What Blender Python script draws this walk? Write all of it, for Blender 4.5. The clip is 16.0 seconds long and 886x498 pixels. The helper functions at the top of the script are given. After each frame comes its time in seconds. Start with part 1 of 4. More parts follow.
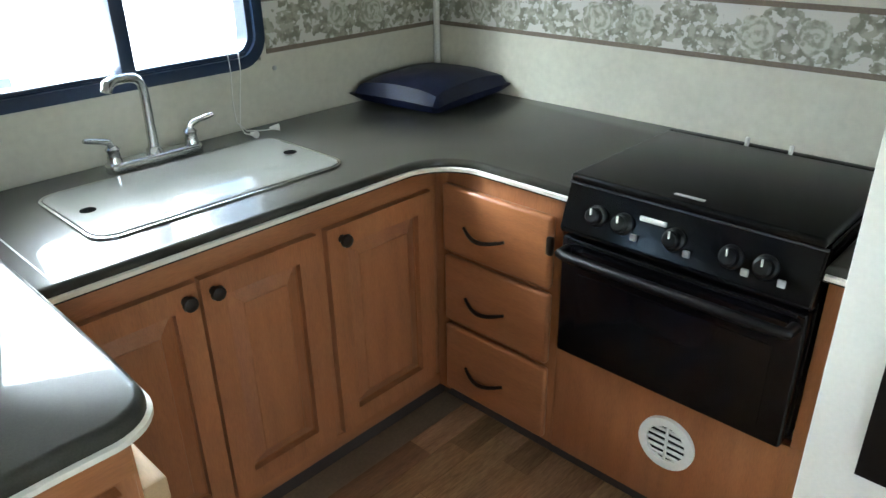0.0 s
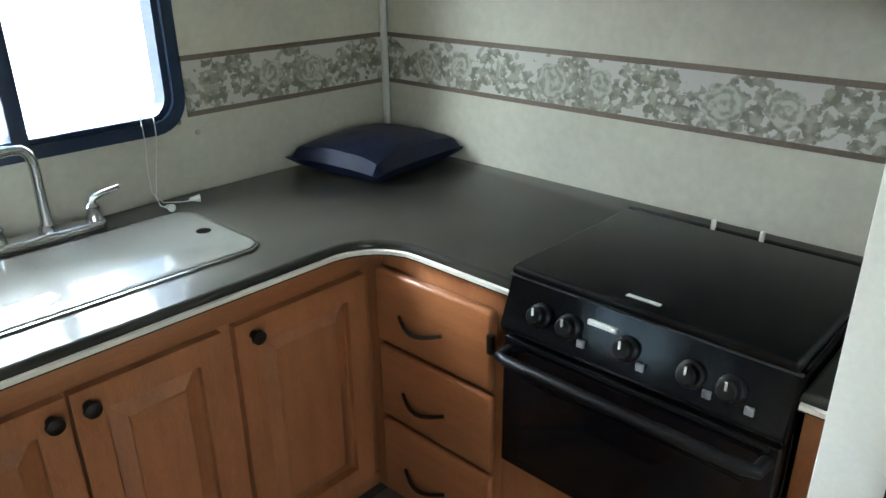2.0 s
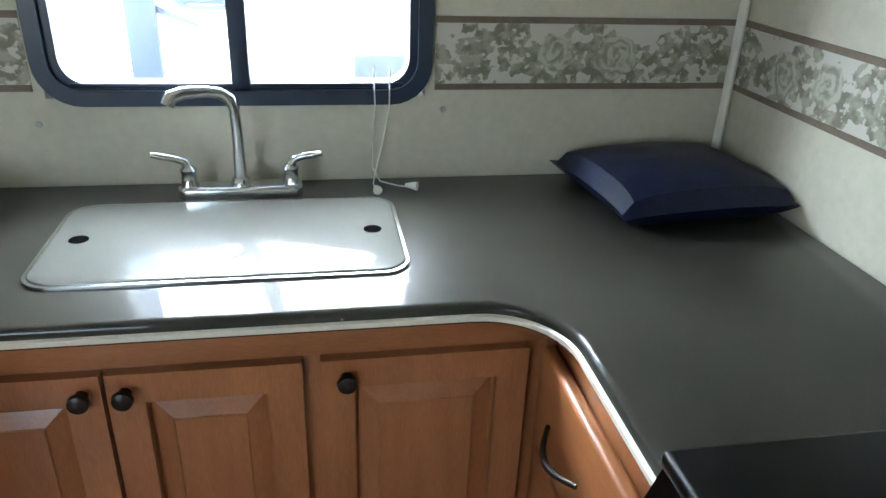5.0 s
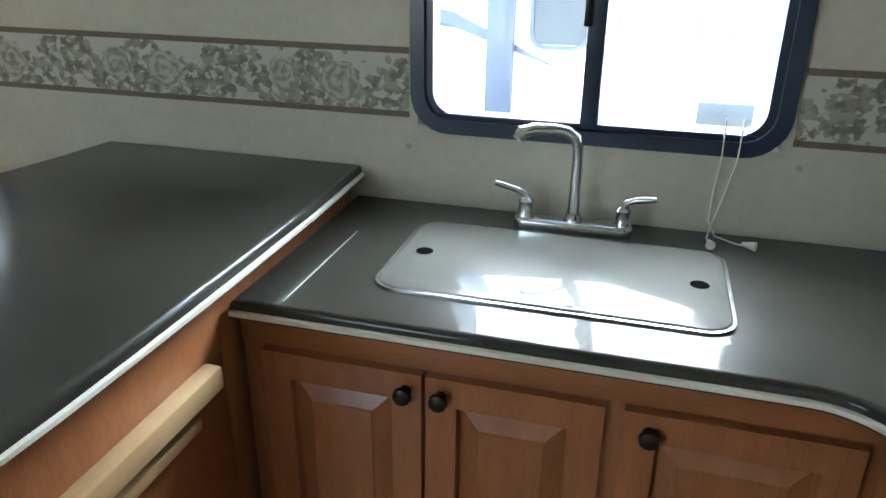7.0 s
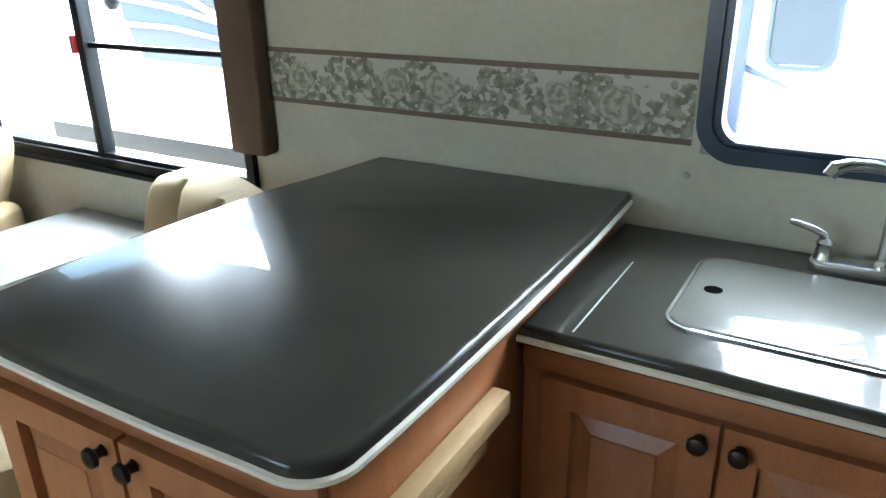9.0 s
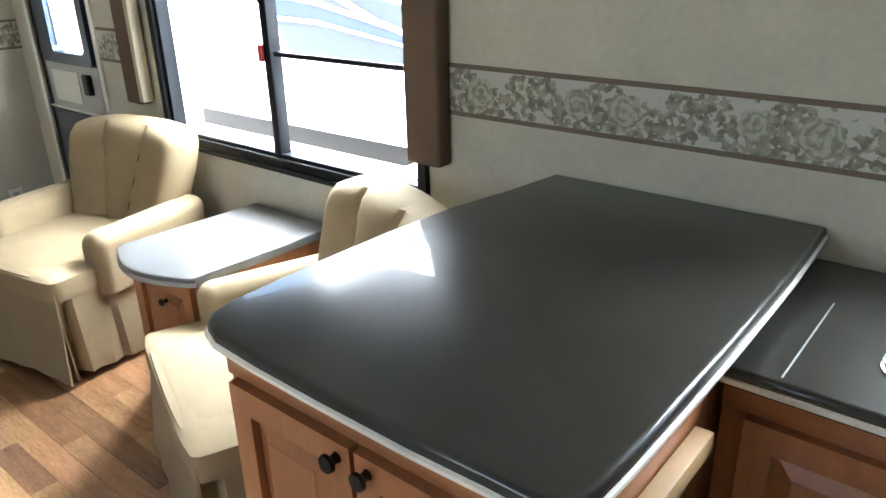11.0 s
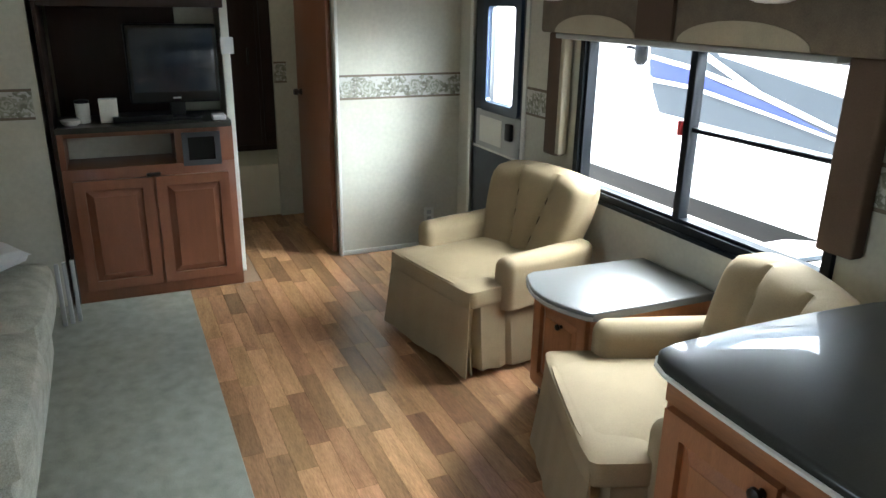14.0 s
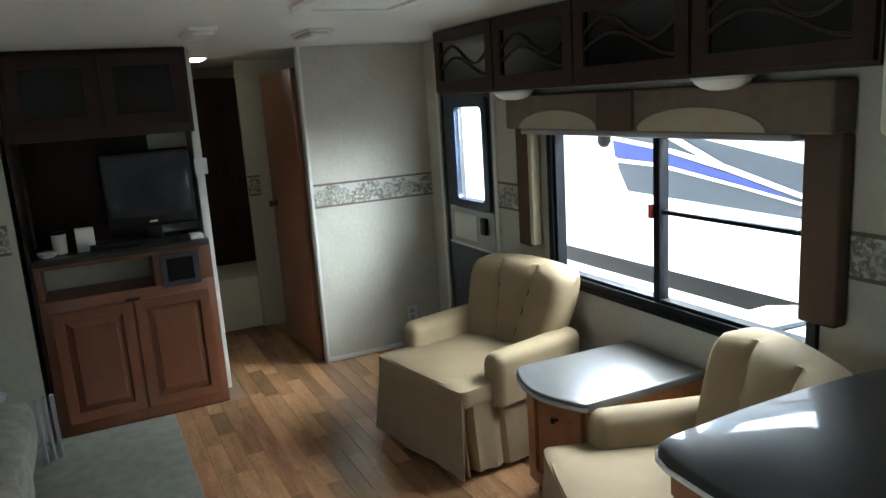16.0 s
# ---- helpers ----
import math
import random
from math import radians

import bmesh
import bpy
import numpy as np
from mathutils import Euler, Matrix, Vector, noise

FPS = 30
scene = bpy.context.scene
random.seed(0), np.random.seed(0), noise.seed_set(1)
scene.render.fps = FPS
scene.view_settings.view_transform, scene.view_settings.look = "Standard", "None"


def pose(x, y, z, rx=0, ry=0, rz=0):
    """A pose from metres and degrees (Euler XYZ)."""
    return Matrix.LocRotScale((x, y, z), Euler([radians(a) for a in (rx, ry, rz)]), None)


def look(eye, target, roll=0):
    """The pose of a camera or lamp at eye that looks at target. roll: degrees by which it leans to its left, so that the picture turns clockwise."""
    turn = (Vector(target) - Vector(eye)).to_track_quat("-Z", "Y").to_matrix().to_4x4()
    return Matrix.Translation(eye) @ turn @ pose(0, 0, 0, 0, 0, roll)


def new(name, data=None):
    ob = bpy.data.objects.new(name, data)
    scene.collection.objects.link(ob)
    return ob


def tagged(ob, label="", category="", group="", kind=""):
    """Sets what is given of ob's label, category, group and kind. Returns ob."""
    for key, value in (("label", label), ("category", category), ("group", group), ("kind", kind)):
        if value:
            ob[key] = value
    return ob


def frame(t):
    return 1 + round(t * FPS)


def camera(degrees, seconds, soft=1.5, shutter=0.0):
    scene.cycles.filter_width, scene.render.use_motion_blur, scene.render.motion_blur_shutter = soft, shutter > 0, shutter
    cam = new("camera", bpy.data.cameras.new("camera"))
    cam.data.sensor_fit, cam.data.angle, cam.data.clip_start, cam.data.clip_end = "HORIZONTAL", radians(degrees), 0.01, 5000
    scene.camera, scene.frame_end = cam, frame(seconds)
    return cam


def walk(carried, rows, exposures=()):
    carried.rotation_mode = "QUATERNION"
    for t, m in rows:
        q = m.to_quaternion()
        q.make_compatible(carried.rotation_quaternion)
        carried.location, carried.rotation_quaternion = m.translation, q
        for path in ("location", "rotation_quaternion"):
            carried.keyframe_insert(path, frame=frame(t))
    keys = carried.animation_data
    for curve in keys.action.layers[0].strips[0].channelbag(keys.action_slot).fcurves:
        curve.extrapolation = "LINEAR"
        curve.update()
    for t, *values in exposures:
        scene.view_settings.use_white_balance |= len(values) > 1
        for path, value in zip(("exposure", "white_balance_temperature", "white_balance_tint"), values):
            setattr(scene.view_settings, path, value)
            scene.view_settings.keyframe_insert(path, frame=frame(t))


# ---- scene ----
cam = camera(62.6, 16.0)
PATH = [
    (0, (-0.834, -1.794, 1.389), (0.46, -0.538, 0.525), -1.1),
    (0.5, (-0.812, -1.789, 1.411), (0.595, -0.61, 0.619), -1.7),
    (1, (-0.794, -1.782, 1.419), (0.669, -0.635, 0.683), -1.3),
    (1.5, (-0.73, -1.75, 1.414), (0.741, -0.619, 0.668), 0.2),
    (2, (-0.579, -1.722, 1.414), (0.767, -0.463, 0.637), -0.5),
    (2.5, (-0.419, -1.73, 1.402), (0.752, -0.313, 0.614), -0.6),
    (3, (-0.326, -1.686, 1.375), (0.7, -0.178, 0.556), -0.8),
    (3.2, (-0.273, -1.644, 1.352), (0.698, -0.096, 0.537), -1.3),
    (5.3, (0.08, -1.516, 1.375), (0.244, 0.281, 0.511), 2.3),
    (5.5, (0.085, -1.512, 1.375), (0.12, 0.299, 0.529), 2.0),
    (6, (0.074, -1.51, 1.371), (-0.124, 0.3, 0.544), 1.5),
    (6.5, (0.062, -1.514, 1.381), (-0.314, 0.277, 0.575), 0.7),
    (7, (0.036, -1.527, 1.381), (-0.456, 0.243, 0.592), 0.7),
    (7.5, (0.005, -1.54, 1.383), (-0.607, 0.197, 0.604), 0.6),
    (8, (-0.028, -1.549, 1.386), (-0.766, 0.141, 0.613), 0.4),
    (8.5, (-0.065, -1.566, 1.401), (-0.926, 0.066, 0.629), -0.4),
    (9, (-0.154, -1.569, 1.394), (-1.1, 0.025, 0.643), -0.9),
    (9.2, (-0.199, -1.556, 1.388), (-1.159, 0.028, 0.633), -0.3),
    (11.3, (-0.283, -1.728, 1.49), (-1.513, -0.372, 0.686), -1.5),
    (11.5, (-0.283, -1.768, 1.496), (-1.546, -0.464, 0.656), -1.6),
    (12, (-0.267, -1.874, 1.539), (-1.675, -0.768, 0.648), -2.5),
    (12.5, (-0.239, -1.976, 1.562), (-1.794, -1.054, 0.707), -2.0),
    (13, (-0.227, -2.031, 1.573), (-1.872, -1.226, 0.77), -0.8),
    (13.5, (-0.222, -2.077, 1.588), (-1.914, -1.321, 0.836), 0.3),
    (14, (-0.22, -2.091, 1.602), (-1.944, -1.311, 0.956), 0.9),
    (14.5, (-0.223, -2.093, 1.611), (-1.945, -1.253, 1.037), -1.2),
    (15, (-0.228, -2.09, 1.622), (-1.948, -1.216, 1.095), -2.3),
    (15.5, (-0.227, -2.091, 1.634), (-1.96, -1.206, 1.169), -3.0),
    (16, (-0.226, -2.09, 1.645), (-1.986, -1.232, 1.236), -3.7),
]
walk(cam, [(t, look(eye, target, roll)) for t, eye, target, roll in PATH],
     exposures=[(0, 3.3, 6000, 1), (2, 3.0, 6000, 1), (5.5, 3.2, 5900, 3), (7, 2.8, 5900, 3), (9, 2.85, 5800, 1), (11.5, 2.95, 6100, 8), (12.5, 2.85, 6100, 8), (14, 2.15, 6000, 4), (16, 1.58, 5900, 3)])

# ---------------------------------------------------------------- light
world = bpy.data.worlds.new("sky")
scene.world = world
world.use_nodes = True
wn = world.node_tree
sky = wn.nodes.new("ShaderNodeTexSky")
sky.sky_type = "NISHITA"
sky.sun_disc = False
sky.sun_elevation, sky.sun_rotation = radians(65), radians(220)
sky.air_density, sky.dust_density = 1.0, 2.0
wn.links.new(sky.outputs[0], wn.nodes["Background"].inputs[0])
wn.nodes["Background"].inputs[1].default_value = 0.15

sun_data = bpy.data.lights.new("sun", "SUN")
sun_data.energy, sun_data.angle, sun_data.color = 5.0, radians(0.6), (1.0, 0.96, 0.9)
sun = new("sun", sun_data)
sun.matrix_world = look((-6, -3, 20), (0, 4, 0))


# Makes an added area lamp that brightens the room through an opening.
def fill_panel(name, centre, target, w, h, watts):
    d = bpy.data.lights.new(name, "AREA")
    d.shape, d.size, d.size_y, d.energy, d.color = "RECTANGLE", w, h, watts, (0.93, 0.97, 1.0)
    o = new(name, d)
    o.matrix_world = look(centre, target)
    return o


# Added fill at the unseen slide opening, to lift the kitchen cabinets.
fill_panel("slide_fill", (-1.45, -3.07, 1.3), (-0.2, -0.8, 0.6), 0.85, 0.6, 0.8)
# Added panels outside, hung above the view, standing in for sky glow.
fill_panel("sink_sky_fill", (-0.07, 0.95, 1.95), (-0.07, -0.6, 0.9), 1.2, 0.95, 18)
fill_panel("lounge_sky_fill", (-2.48, 0.95, 2.2), (-2.48, -0.7, 0.4), 2.0, 0.95, 40)
fill_panel("door_sky_fill", (-3.72, 0.85, 2.0), (-4.55, -0.45, 1.0), 0.7, 0.9, 42)

# ---------------------------------------------------------------- materials


def mat(name, base, rough=0.5, metal=0.0, scale=6.0, vary=0.12, fine=120.0, bump=0.05, stretch=(1, 1, 1), coat=0.0, rand=0.0, spec=0.5, coat_rough=0.12):
    m = bpy.data.materials.new(name)
    m.use_nodes = True
    nt = m.node_tree
    n, l = nt.nodes, nt.links
    b = n["Principled BSDF"]
    tc = n.new("ShaderNodeTexCoord")
    mp = n.new("ShaderNodeMapping")
    mp.inputs["Scale"].default_value = stretch
    l.new(tc.outputs["Object"], mp.inputs[0])
    big = n.new("ShaderNodeTexNoise")
    big.inputs["Scale"].default_value, big.inputs["Detail"].default_value = scale, 5
    sml = n.new("ShaderNodeTexNoise")
    sml.inputs["Scale"].default_value, sml.inputs["Detail"].default_value = fine, 3
    l.new(mp.outputs[0], big.inputs["Vector"])
    l.new(mp.outputs[0], sml.inputs["Vector"])
    add = n.new("ShaderNodeMath")
    add.operation = "ADD"
    l.new(big.outputs[0], add.inputs[0])
    l.new(sml.outputs[0], add.inputs[1])
    ramp = n.new("ShaderNodeMapRange")
    ramp.inputs["From Min"].default_value, ramp.inputs["From Max"].default_value = 0.6, 1.4
    ramp.inputs["To Min"].default_value, ramp.inputs["To Max"].default_value = 1 - vary, 1 + vary
    l.new(add.outputs[0], ramp.inputs[0])
    val = ramp.outputs[0]
    if rand:
        oi = n.new("ShaderNodeObjectInfo")
        shift = n.new("ShaderNodeMath")
        shift.operation = "MULTIPLY"
        shift.inputs[1].default_value = 90
        l.new(oi.outputs["Random"], shift.inputs[0])
        l.new(shift.outputs[0], mp.inputs["Location"])
        rr = n.new("ShaderNodeMapRange")
        rr.inputs["To Min"].default_value, rr.inputs["To Max"].default_value = 1 - rand, 1 + rand
        l.new(oi.outputs["Random"], rr.inputs[0])
        mu = n.new("ShaderNodeMath")
        mu.operation = "MULTIPLY"
        l.new(val, mu.inputs[0])
        l.new(rr.outputs[0], mu.inputs[1])
        val = mu.outputs[0]
    hsv = n.new("ShaderNodeHueSaturation")
    if rand:
        wn2 = n.new("ShaderNodeTexWhiteNoise")
        wn2.noise_dimensions = "1D"
        l.new(oi.outputs["Random"], wn2.inputs["W"])
        hr = n.new("ShaderNodeMapRange")
        hr.inputs["To Min"].default_value, hr.inputs["To Max"].default_value = 0.494, 0.508
        l.new(wn2.outputs[0], hr.inputs[0])
        l.new(hr.outputs[0], hsv.inputs["Hue"])
    hsv.inputs["Color"].default_value = (*base, 1)
    l.new(val, hsv.inputs["Value"])
    l.new(hsv.outputs[0], b.inputs["Base Color"])
    b.inputs["Roughness"].default_value, b.inputs["Metallic"].default_value = rough, metal
    b.inputs["Coat Weight"].default_value, b.inputs["Coat Roughness"].default_value = coat, coat_rough
    b.inputs["Specular IOR Level"].default_value = spec
    if bump:
        bp = n.new("ShaderNodeBump")
        bp.inputs["Strength"].default_value, bp.inputs["Distance"].default_value = bump, 0.01
        l.new(sml.outputs[0], bp.inputs["Height"])
        l.new(bp.outputs[0], b.inputs["Normal"])
    return m


def border_material(name, axis):
    """Printed wallpaper border: pairs of grey-green roses and leaf sprays on a pale ground, repeating every 0.45 m."""
    m = mat(name, (0.60, 0.57, 0.50), 0.6, scale=9, vary=0.1, bump=0.01)
    n, l = m.node_tree.nodes, m.node_tree.links
    b = n["Principled BSDF"]

    def op(kind, a, c=0.0, d=0.0):
        q = n.new("ShaderNodeMath")
        q.operation = kind
        for k, v in enumerate((a, c, d)):
            if isinstance(v, (int, float)):
                q.inputs[k].default_value = v
            else:
                l.new(v, q.inputs[k])
        return q.outputs[0]

    def blend(fac, a, c):
        q = n.new("ShaderNodeMix")
        q.data_type = "RGBA"
        l.new(fac, q.inputs[0])
        for k, v in ((6, a), (7, c)):
            if isinstance(v, tuple):
                q.inputs[k].default_value = (*v, 1)
            else:
                l.new(v, q.inputs[k])
        return q.outputs[2]

    def step(v, lo, hi):
        q = n.new("ShaderNodeMapRange")
        q.interpolation_type = "SMOOTHSTEP"
        q.inputs["From Min"].default_value, q.inputs["From Max"].default_value = lo, hi
        l.new(v, q.inputs[0])
        return q.outputs[0]

    def cloud(scale, detail):
        q = n.new("ShaderNodeTexNoise")
        q.inputs["Scale"].default_value, q.inputs["Detail"].default_value = scale, detail
        l.new(flat.outputs[0], q.inputs["Vector"])
        return q.outputs[0]

    tc = n.new("ShaderNodeTexCoord")
    sep = n.new("ShaderNodeSeparateXYZ")
    l.new(tc.outputs["Object"], sep.inputs[0])
    flat = n.new("ShaderNodeCombineXYZ")
    l.new(sep.outputs[axis], flat.inputs[0])
    l.new(sep.outputs[2], flat.inputs[1])
    wob, leaf = cloud(34, 2), cloud(46, 3)
    along = op("FLOORED_MODULO", op("ADD", sep.outputs[axis], 1.534 + 0.06 + 4.5), 0.45)
    along = op("ADD", along, op("MULTIPLY_ADD", wob, 0.02, -0.01))
    up = op("ADD", sep.outputs[2], op("MULTIPLY_ADD", leaf, 0.016, -0.008))
    col = (0.50, 0.49, 0.455)
    # leaf sprays
    for cx, cz, rx, rz in ((0.20, 1.080, 0.065, 0.070), (0.005, 1.105, 0.060, 0.055), (0.30, 1.075, 0.060, 0.040), (0.38, 1.060, 0.095, 0.060), (0.44, 1.100, 0.060, 0.055), (0.08, 1.060, 0.100, 0.055), (0.27, 1.125, 0.050, 0.030)):
        dx, dz = op("DIVIDE", op("SUBTRACT", along, cx), rx), op("DIVIDE", op("SUBTRACT", up, cz), rz)
        d = op("ADD", op("MULTIPLY", dx, dx), op("MULTIPLY", dz, dz))
        reach = op("ADD", step(d, 1.25, 0.55), op("MULTIPLY_ADD", leaf, 4.2, -2.5))
        shade = blend(step(wob, 0.38, 0.62), (0.17, 0.17, 0.13), (0.32, 0.315, 0.255))
        col = blend(step(reach, 0.26, 0.52), col, shade)
    # roses: petals wind round the middle
    for cx, cz, r in ((0.06, 1.080, 0.046), (0.375, 1.088, 0.040)):
        dx, dz = op("SUBTRACT", along, cx), op("SUBTRACT", up, cz)
        d = op("SQRT", op("ADD", op("MULTIPLY", dx, dx), op("MULTIPLY", dz, dz)))
        turn = op("ARCTAN2", dz, dx)
        wind = op("SINE", op("ADD", op("MULTIPLY", d, 2 * math.pi / 0.021), op("ADD", turn, op("MULTIPLY", wob, 14.0))))
        petal = blend(step(op("MULTIPLY_ADD", leaf, 4.5, op("MULTIPLY_ADD", wind, 0.6, -1.9)), -0.7, 1.1), (0.23, 0.23, 0.18), (0.44, 0.435, 0.375))
        lobed = op("ADD", d, op("MULTIPLY", op("SINE", op("MULTIPLY", turn, 5.0)), 0.0035))
        col = blend(step(lobed, r + 0.003, r - 0.003), col, petal)
    l.new(col, b.inputs["Base Color"])
    return m


def glass_material(name, tint, rough=0.0):
    m = bpy.data.materials.new(name)
    m.use_nodes = True
    b = m.node_tree.nodes["Principled BSDF"]
    b.inputs["Base Color"].default_value = (*tint, 1)
    b.inputs["Roughness"].default_value = rough
    b.inputs["Transmission Weight"].default_value = 1.0
    b.inputs["IOR"].default_value = 1.02
    return m


def glow_material(name, colour, strength):
    m = bpy.data.materials.new(name)
    m.use_nodes = True
    b = m.node_tree.nodes["Principled BSDF"]
    b.inputs["Emission Color"].default_value = (*colour, 1)
    b.inputs["Emission Strength"].default_value = strength
    return m


WALLPAPER = mat("wallpaper", (0.50, 0.485, 0.405), 0.65, scale=7, vary=0.10, fine=45, bump=0.03)
CEILING = mat("ceiling_vinyl", (0.70, 0.69, 0.64), 0.6, scale=3, vary=0.04, bump=0.02)
BORDER_X = border_material("border_along", 0)
BORDER_Y = border_material("border_across", 1)
BROWN_LINE = mat("border_edge", (0.15, 0.115, 0.085), 0.6, vary=0.2)
WOOD_UP = mat("maple_upright", (0.320, 0.124, 0.047), 0.36, scale=5, vary=0.22, fine=60, bump=0.02, stretch=(7, 7, 0.9), coat=0.25)
WOOD_X = mat("maple_level", (0.310, 0.120, 0.045), 0.36, scale=5, vary=0.22, fine=60, bump=0.02, stretch=(0.9, 7, 7), coat=0.25)
# Near-black wood; on the niche back it stands for shade.
WOOD_DARK = mat("dark_cherry_and_shade", (0.028, 0.013, 0.009), 0.5, scale=5, vary=0.25, fine=60, bump=0.02, stretch=(7, 7, 0.9), spec=0.3)
PALE_WOOD = mat("bare_maple", (0.42, 0.28, 0.14), 0.5, scale=5, vary=0.12, fine=70, stretch=(6, 0.8, 6))
KICK = mat("toe_kick", (0.05, 0.035, 0.028), 0.6, vary=0.2)
LAMINATE = mat("laminate", (0.034, 0.0325, 0.027), 0.30, scale=5, vary=0.24, fine=420, bump=0.012, coat=0.45, coat_rough=0.03, spec=0.10)
# Grey laminate, its base lightened to carry the hazy window reflection.
TABLE_HAZE = mat("table_laminate_haze", (0.115, 0.113, 0.108), 0.30, scale=5, vary=0.2, fine=300, bump=0.02, coat=0.5, coat_rough=0.2)
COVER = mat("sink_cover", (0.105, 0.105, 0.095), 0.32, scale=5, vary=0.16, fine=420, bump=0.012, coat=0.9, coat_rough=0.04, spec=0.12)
EDGE_WHITE = mat("edge_strip", (0.68, 0.66, 0.60), 0.3, vary=0.08)
WHITE = mat("white_plastic", (0.70, 0.70, 0.66), 0.4, vary=0.05, bump=0.01)
WHITE_TRIM = mat("white_trim", (0.66, 0.66, 0.61), 0.45, vary=0.06, bump=0.02)
CREAM = mat("cream_panel", (0.66, 0.63, 0.50), 0.4, vary=0.05, bump=0.01)
BLACK = mat("black_enamel", (0.0025, 0.0025, 0.003), 0.12, vary=0.15, bump=0.004, spec=0.22)
LID_BLACK = mat("lid_black", (0.003, 0.003, 0.003), 0.3, vary=0.2, bump=0.006, spec=0.16)
BLACK_MATT = mat("black_plastic", (0.004, 0.004, 0.0045), 0.4, vary=0.15, bump=0.01, spec=0.25)
GREY_MARK = mat("grey_print", (0.40, 0.42, 0.45), 0.4, vary=0.05)
FRAME_DARK = mat("lounge_window_frame", (0.006, 0.008, 0.011), 0.5, vary=0.15, bump=0.01, spec=0.2)
# Blue mixed into the black base imitates daylight glare on the frames.
FRAME_GLARE = mat("window_frame", (0.012, 0.025, 0.056), 0.3, vary=0.15, bump=0.01)
CHROME = mat("brushed_nickel", (0.55, 0.55, 0.54), 0.2, 1.0, vary=0.06, bump=0.004)
BRONZE = mat("dark_bronze", (0.030, 0.024, 0.020), 0.33, 0.6, vary=0.2)
TAN = mat("tan_microfibre", (0.30, 0.225, 0.125), 0.85, scale=7, vary=0.14, fine=220, bump=0.06)
SEAM = mat("seam", (0.07, 0.047, 0.022), 0.9)
CARPET = mat("carpet", (0.25, 0.25, 0.205), 0.95, scale=16, vary=0.32, fine=260, bump=0.35)
SOFA_MAT = mat("sofa_fabric", (0.40, 0.395, 0.33), 0.85, scale=14, vary=0.42, fine=200, bump=0.06)
CURTAIN = mat("brown_fabric", (0.105, 0.066, 0.043), 0.85, scale=6, vary=0.15, fine=220, bump=0.08)
VALANCE = mat("valance_fabric", (0.17, 0.135, 0.095), 0.85, scale=16, vary=0.25, fine=220, bump=0.08)
VALANCE_PALE = mat("valance_arch", (0.42, 0.37, 0.27), 0.85, scale=9, vary=0.12, fine=220, bump=0.05)
PILLOW = mat("navy_velvet", (0.005, 0.008, 0.028), 0.45, spec=0.25, scale=16, vary=0.7, fine=150, bump=0.05)
DARK_GREY = mat("dark_grey_mesh", (0.05, 0.055, 0.062), 0.6, vary=0.15, fine=300, bump=0.1)
MID_GREY = mat("grey_plastic", (0.36, 0.37, 0.37), 0.45, vary=0.08)
SCREEN = mat("screen", (0.016, 0.022, 0.032), 0.12, vary=0.1, bump=0)
PAPER = mat("paper", (0.72, 0.73, 0.74), 0.7, vary=0.04)
PLANK = mat("vinyl_plank", (0.322, 0.171, 0.083), 0.27, scale=3.2, vary=0.40, fine=24, bump=0.02, stretch=(1.3, 9, 9), rand=0.42)
GAP = mat("plank_gap", (0.20, 0.122, 0.066), 0.7, vary=0.2)
CONCRETE = mat("concrete", (0.52, 0.51, 0.49), 0.9, scale=0.6, vary=0.14, fine=30, bump=0.2)
GELCOAT = mat("gelcoat", (0.80, 0.80, 0.80), 0.3, scale=1.5, vary=0.04, bump=0)
GREY_GRAPHIC = mat("graphic_grey", (0.045, 0.058, 0.072), 0.3, vary=0.06, bump=0)
BLUE_GRAPHIC = mat("graphic_blue", (0.03, 0.05, 0.24), 0.3, vary=0.06, bump=0)
PALE_GRAPHIC = mat("graphic_pale", (0.055, 0.075, 0.115), 0.3, vary=0.06, bump=0)
HOLE_DARK = mat("hole", (0.004, 0.004, 0.004), 1.0, vary=0, bump=0, spec=0.0)
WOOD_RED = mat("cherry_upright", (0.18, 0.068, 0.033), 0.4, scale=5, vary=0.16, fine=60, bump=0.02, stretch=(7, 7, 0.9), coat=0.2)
LETTER = mat("letter_grey", (0.12, 0.14, 0.17), 0.4, vary=0.05, bump=0)
RED = mat("red_tab", (0.45, 0.02, 0.02), 0.4)
GLASS = glass_material("clear_glass", (1, 1, 1))
DARK_PANE = mat("dark_pane", (0.005, 0.005, 0.005), 0.2, vary=0.3, scale=4)
LAMP_DOME = mat("lamp_dome", (0.75, 0.74, 0.70), 0.35, vary=0.04)
LAMP_ON = glow_material("lamp_on", (1.0, 0.9, 0.7), 5.0)

# ---------------------------------------------------------------- tools


def bm_box(a, b, bevel=0.0, seg=2):
    bm = bmesh.new()
    bmesh.ops.create_cube(bm, size=1)
    for v in bm.verts:
        v.co = Vector([(a[i] + b[i]) / 2 + v.co[i] * (b[i] - a[i]) for i in range(3)])
    if bevel:
        bmesh.ops.bevel(bm, geom=bm.edges[:], offset=bevel, segments=seg, affect="EDGES", profile=0.5)
    return bm


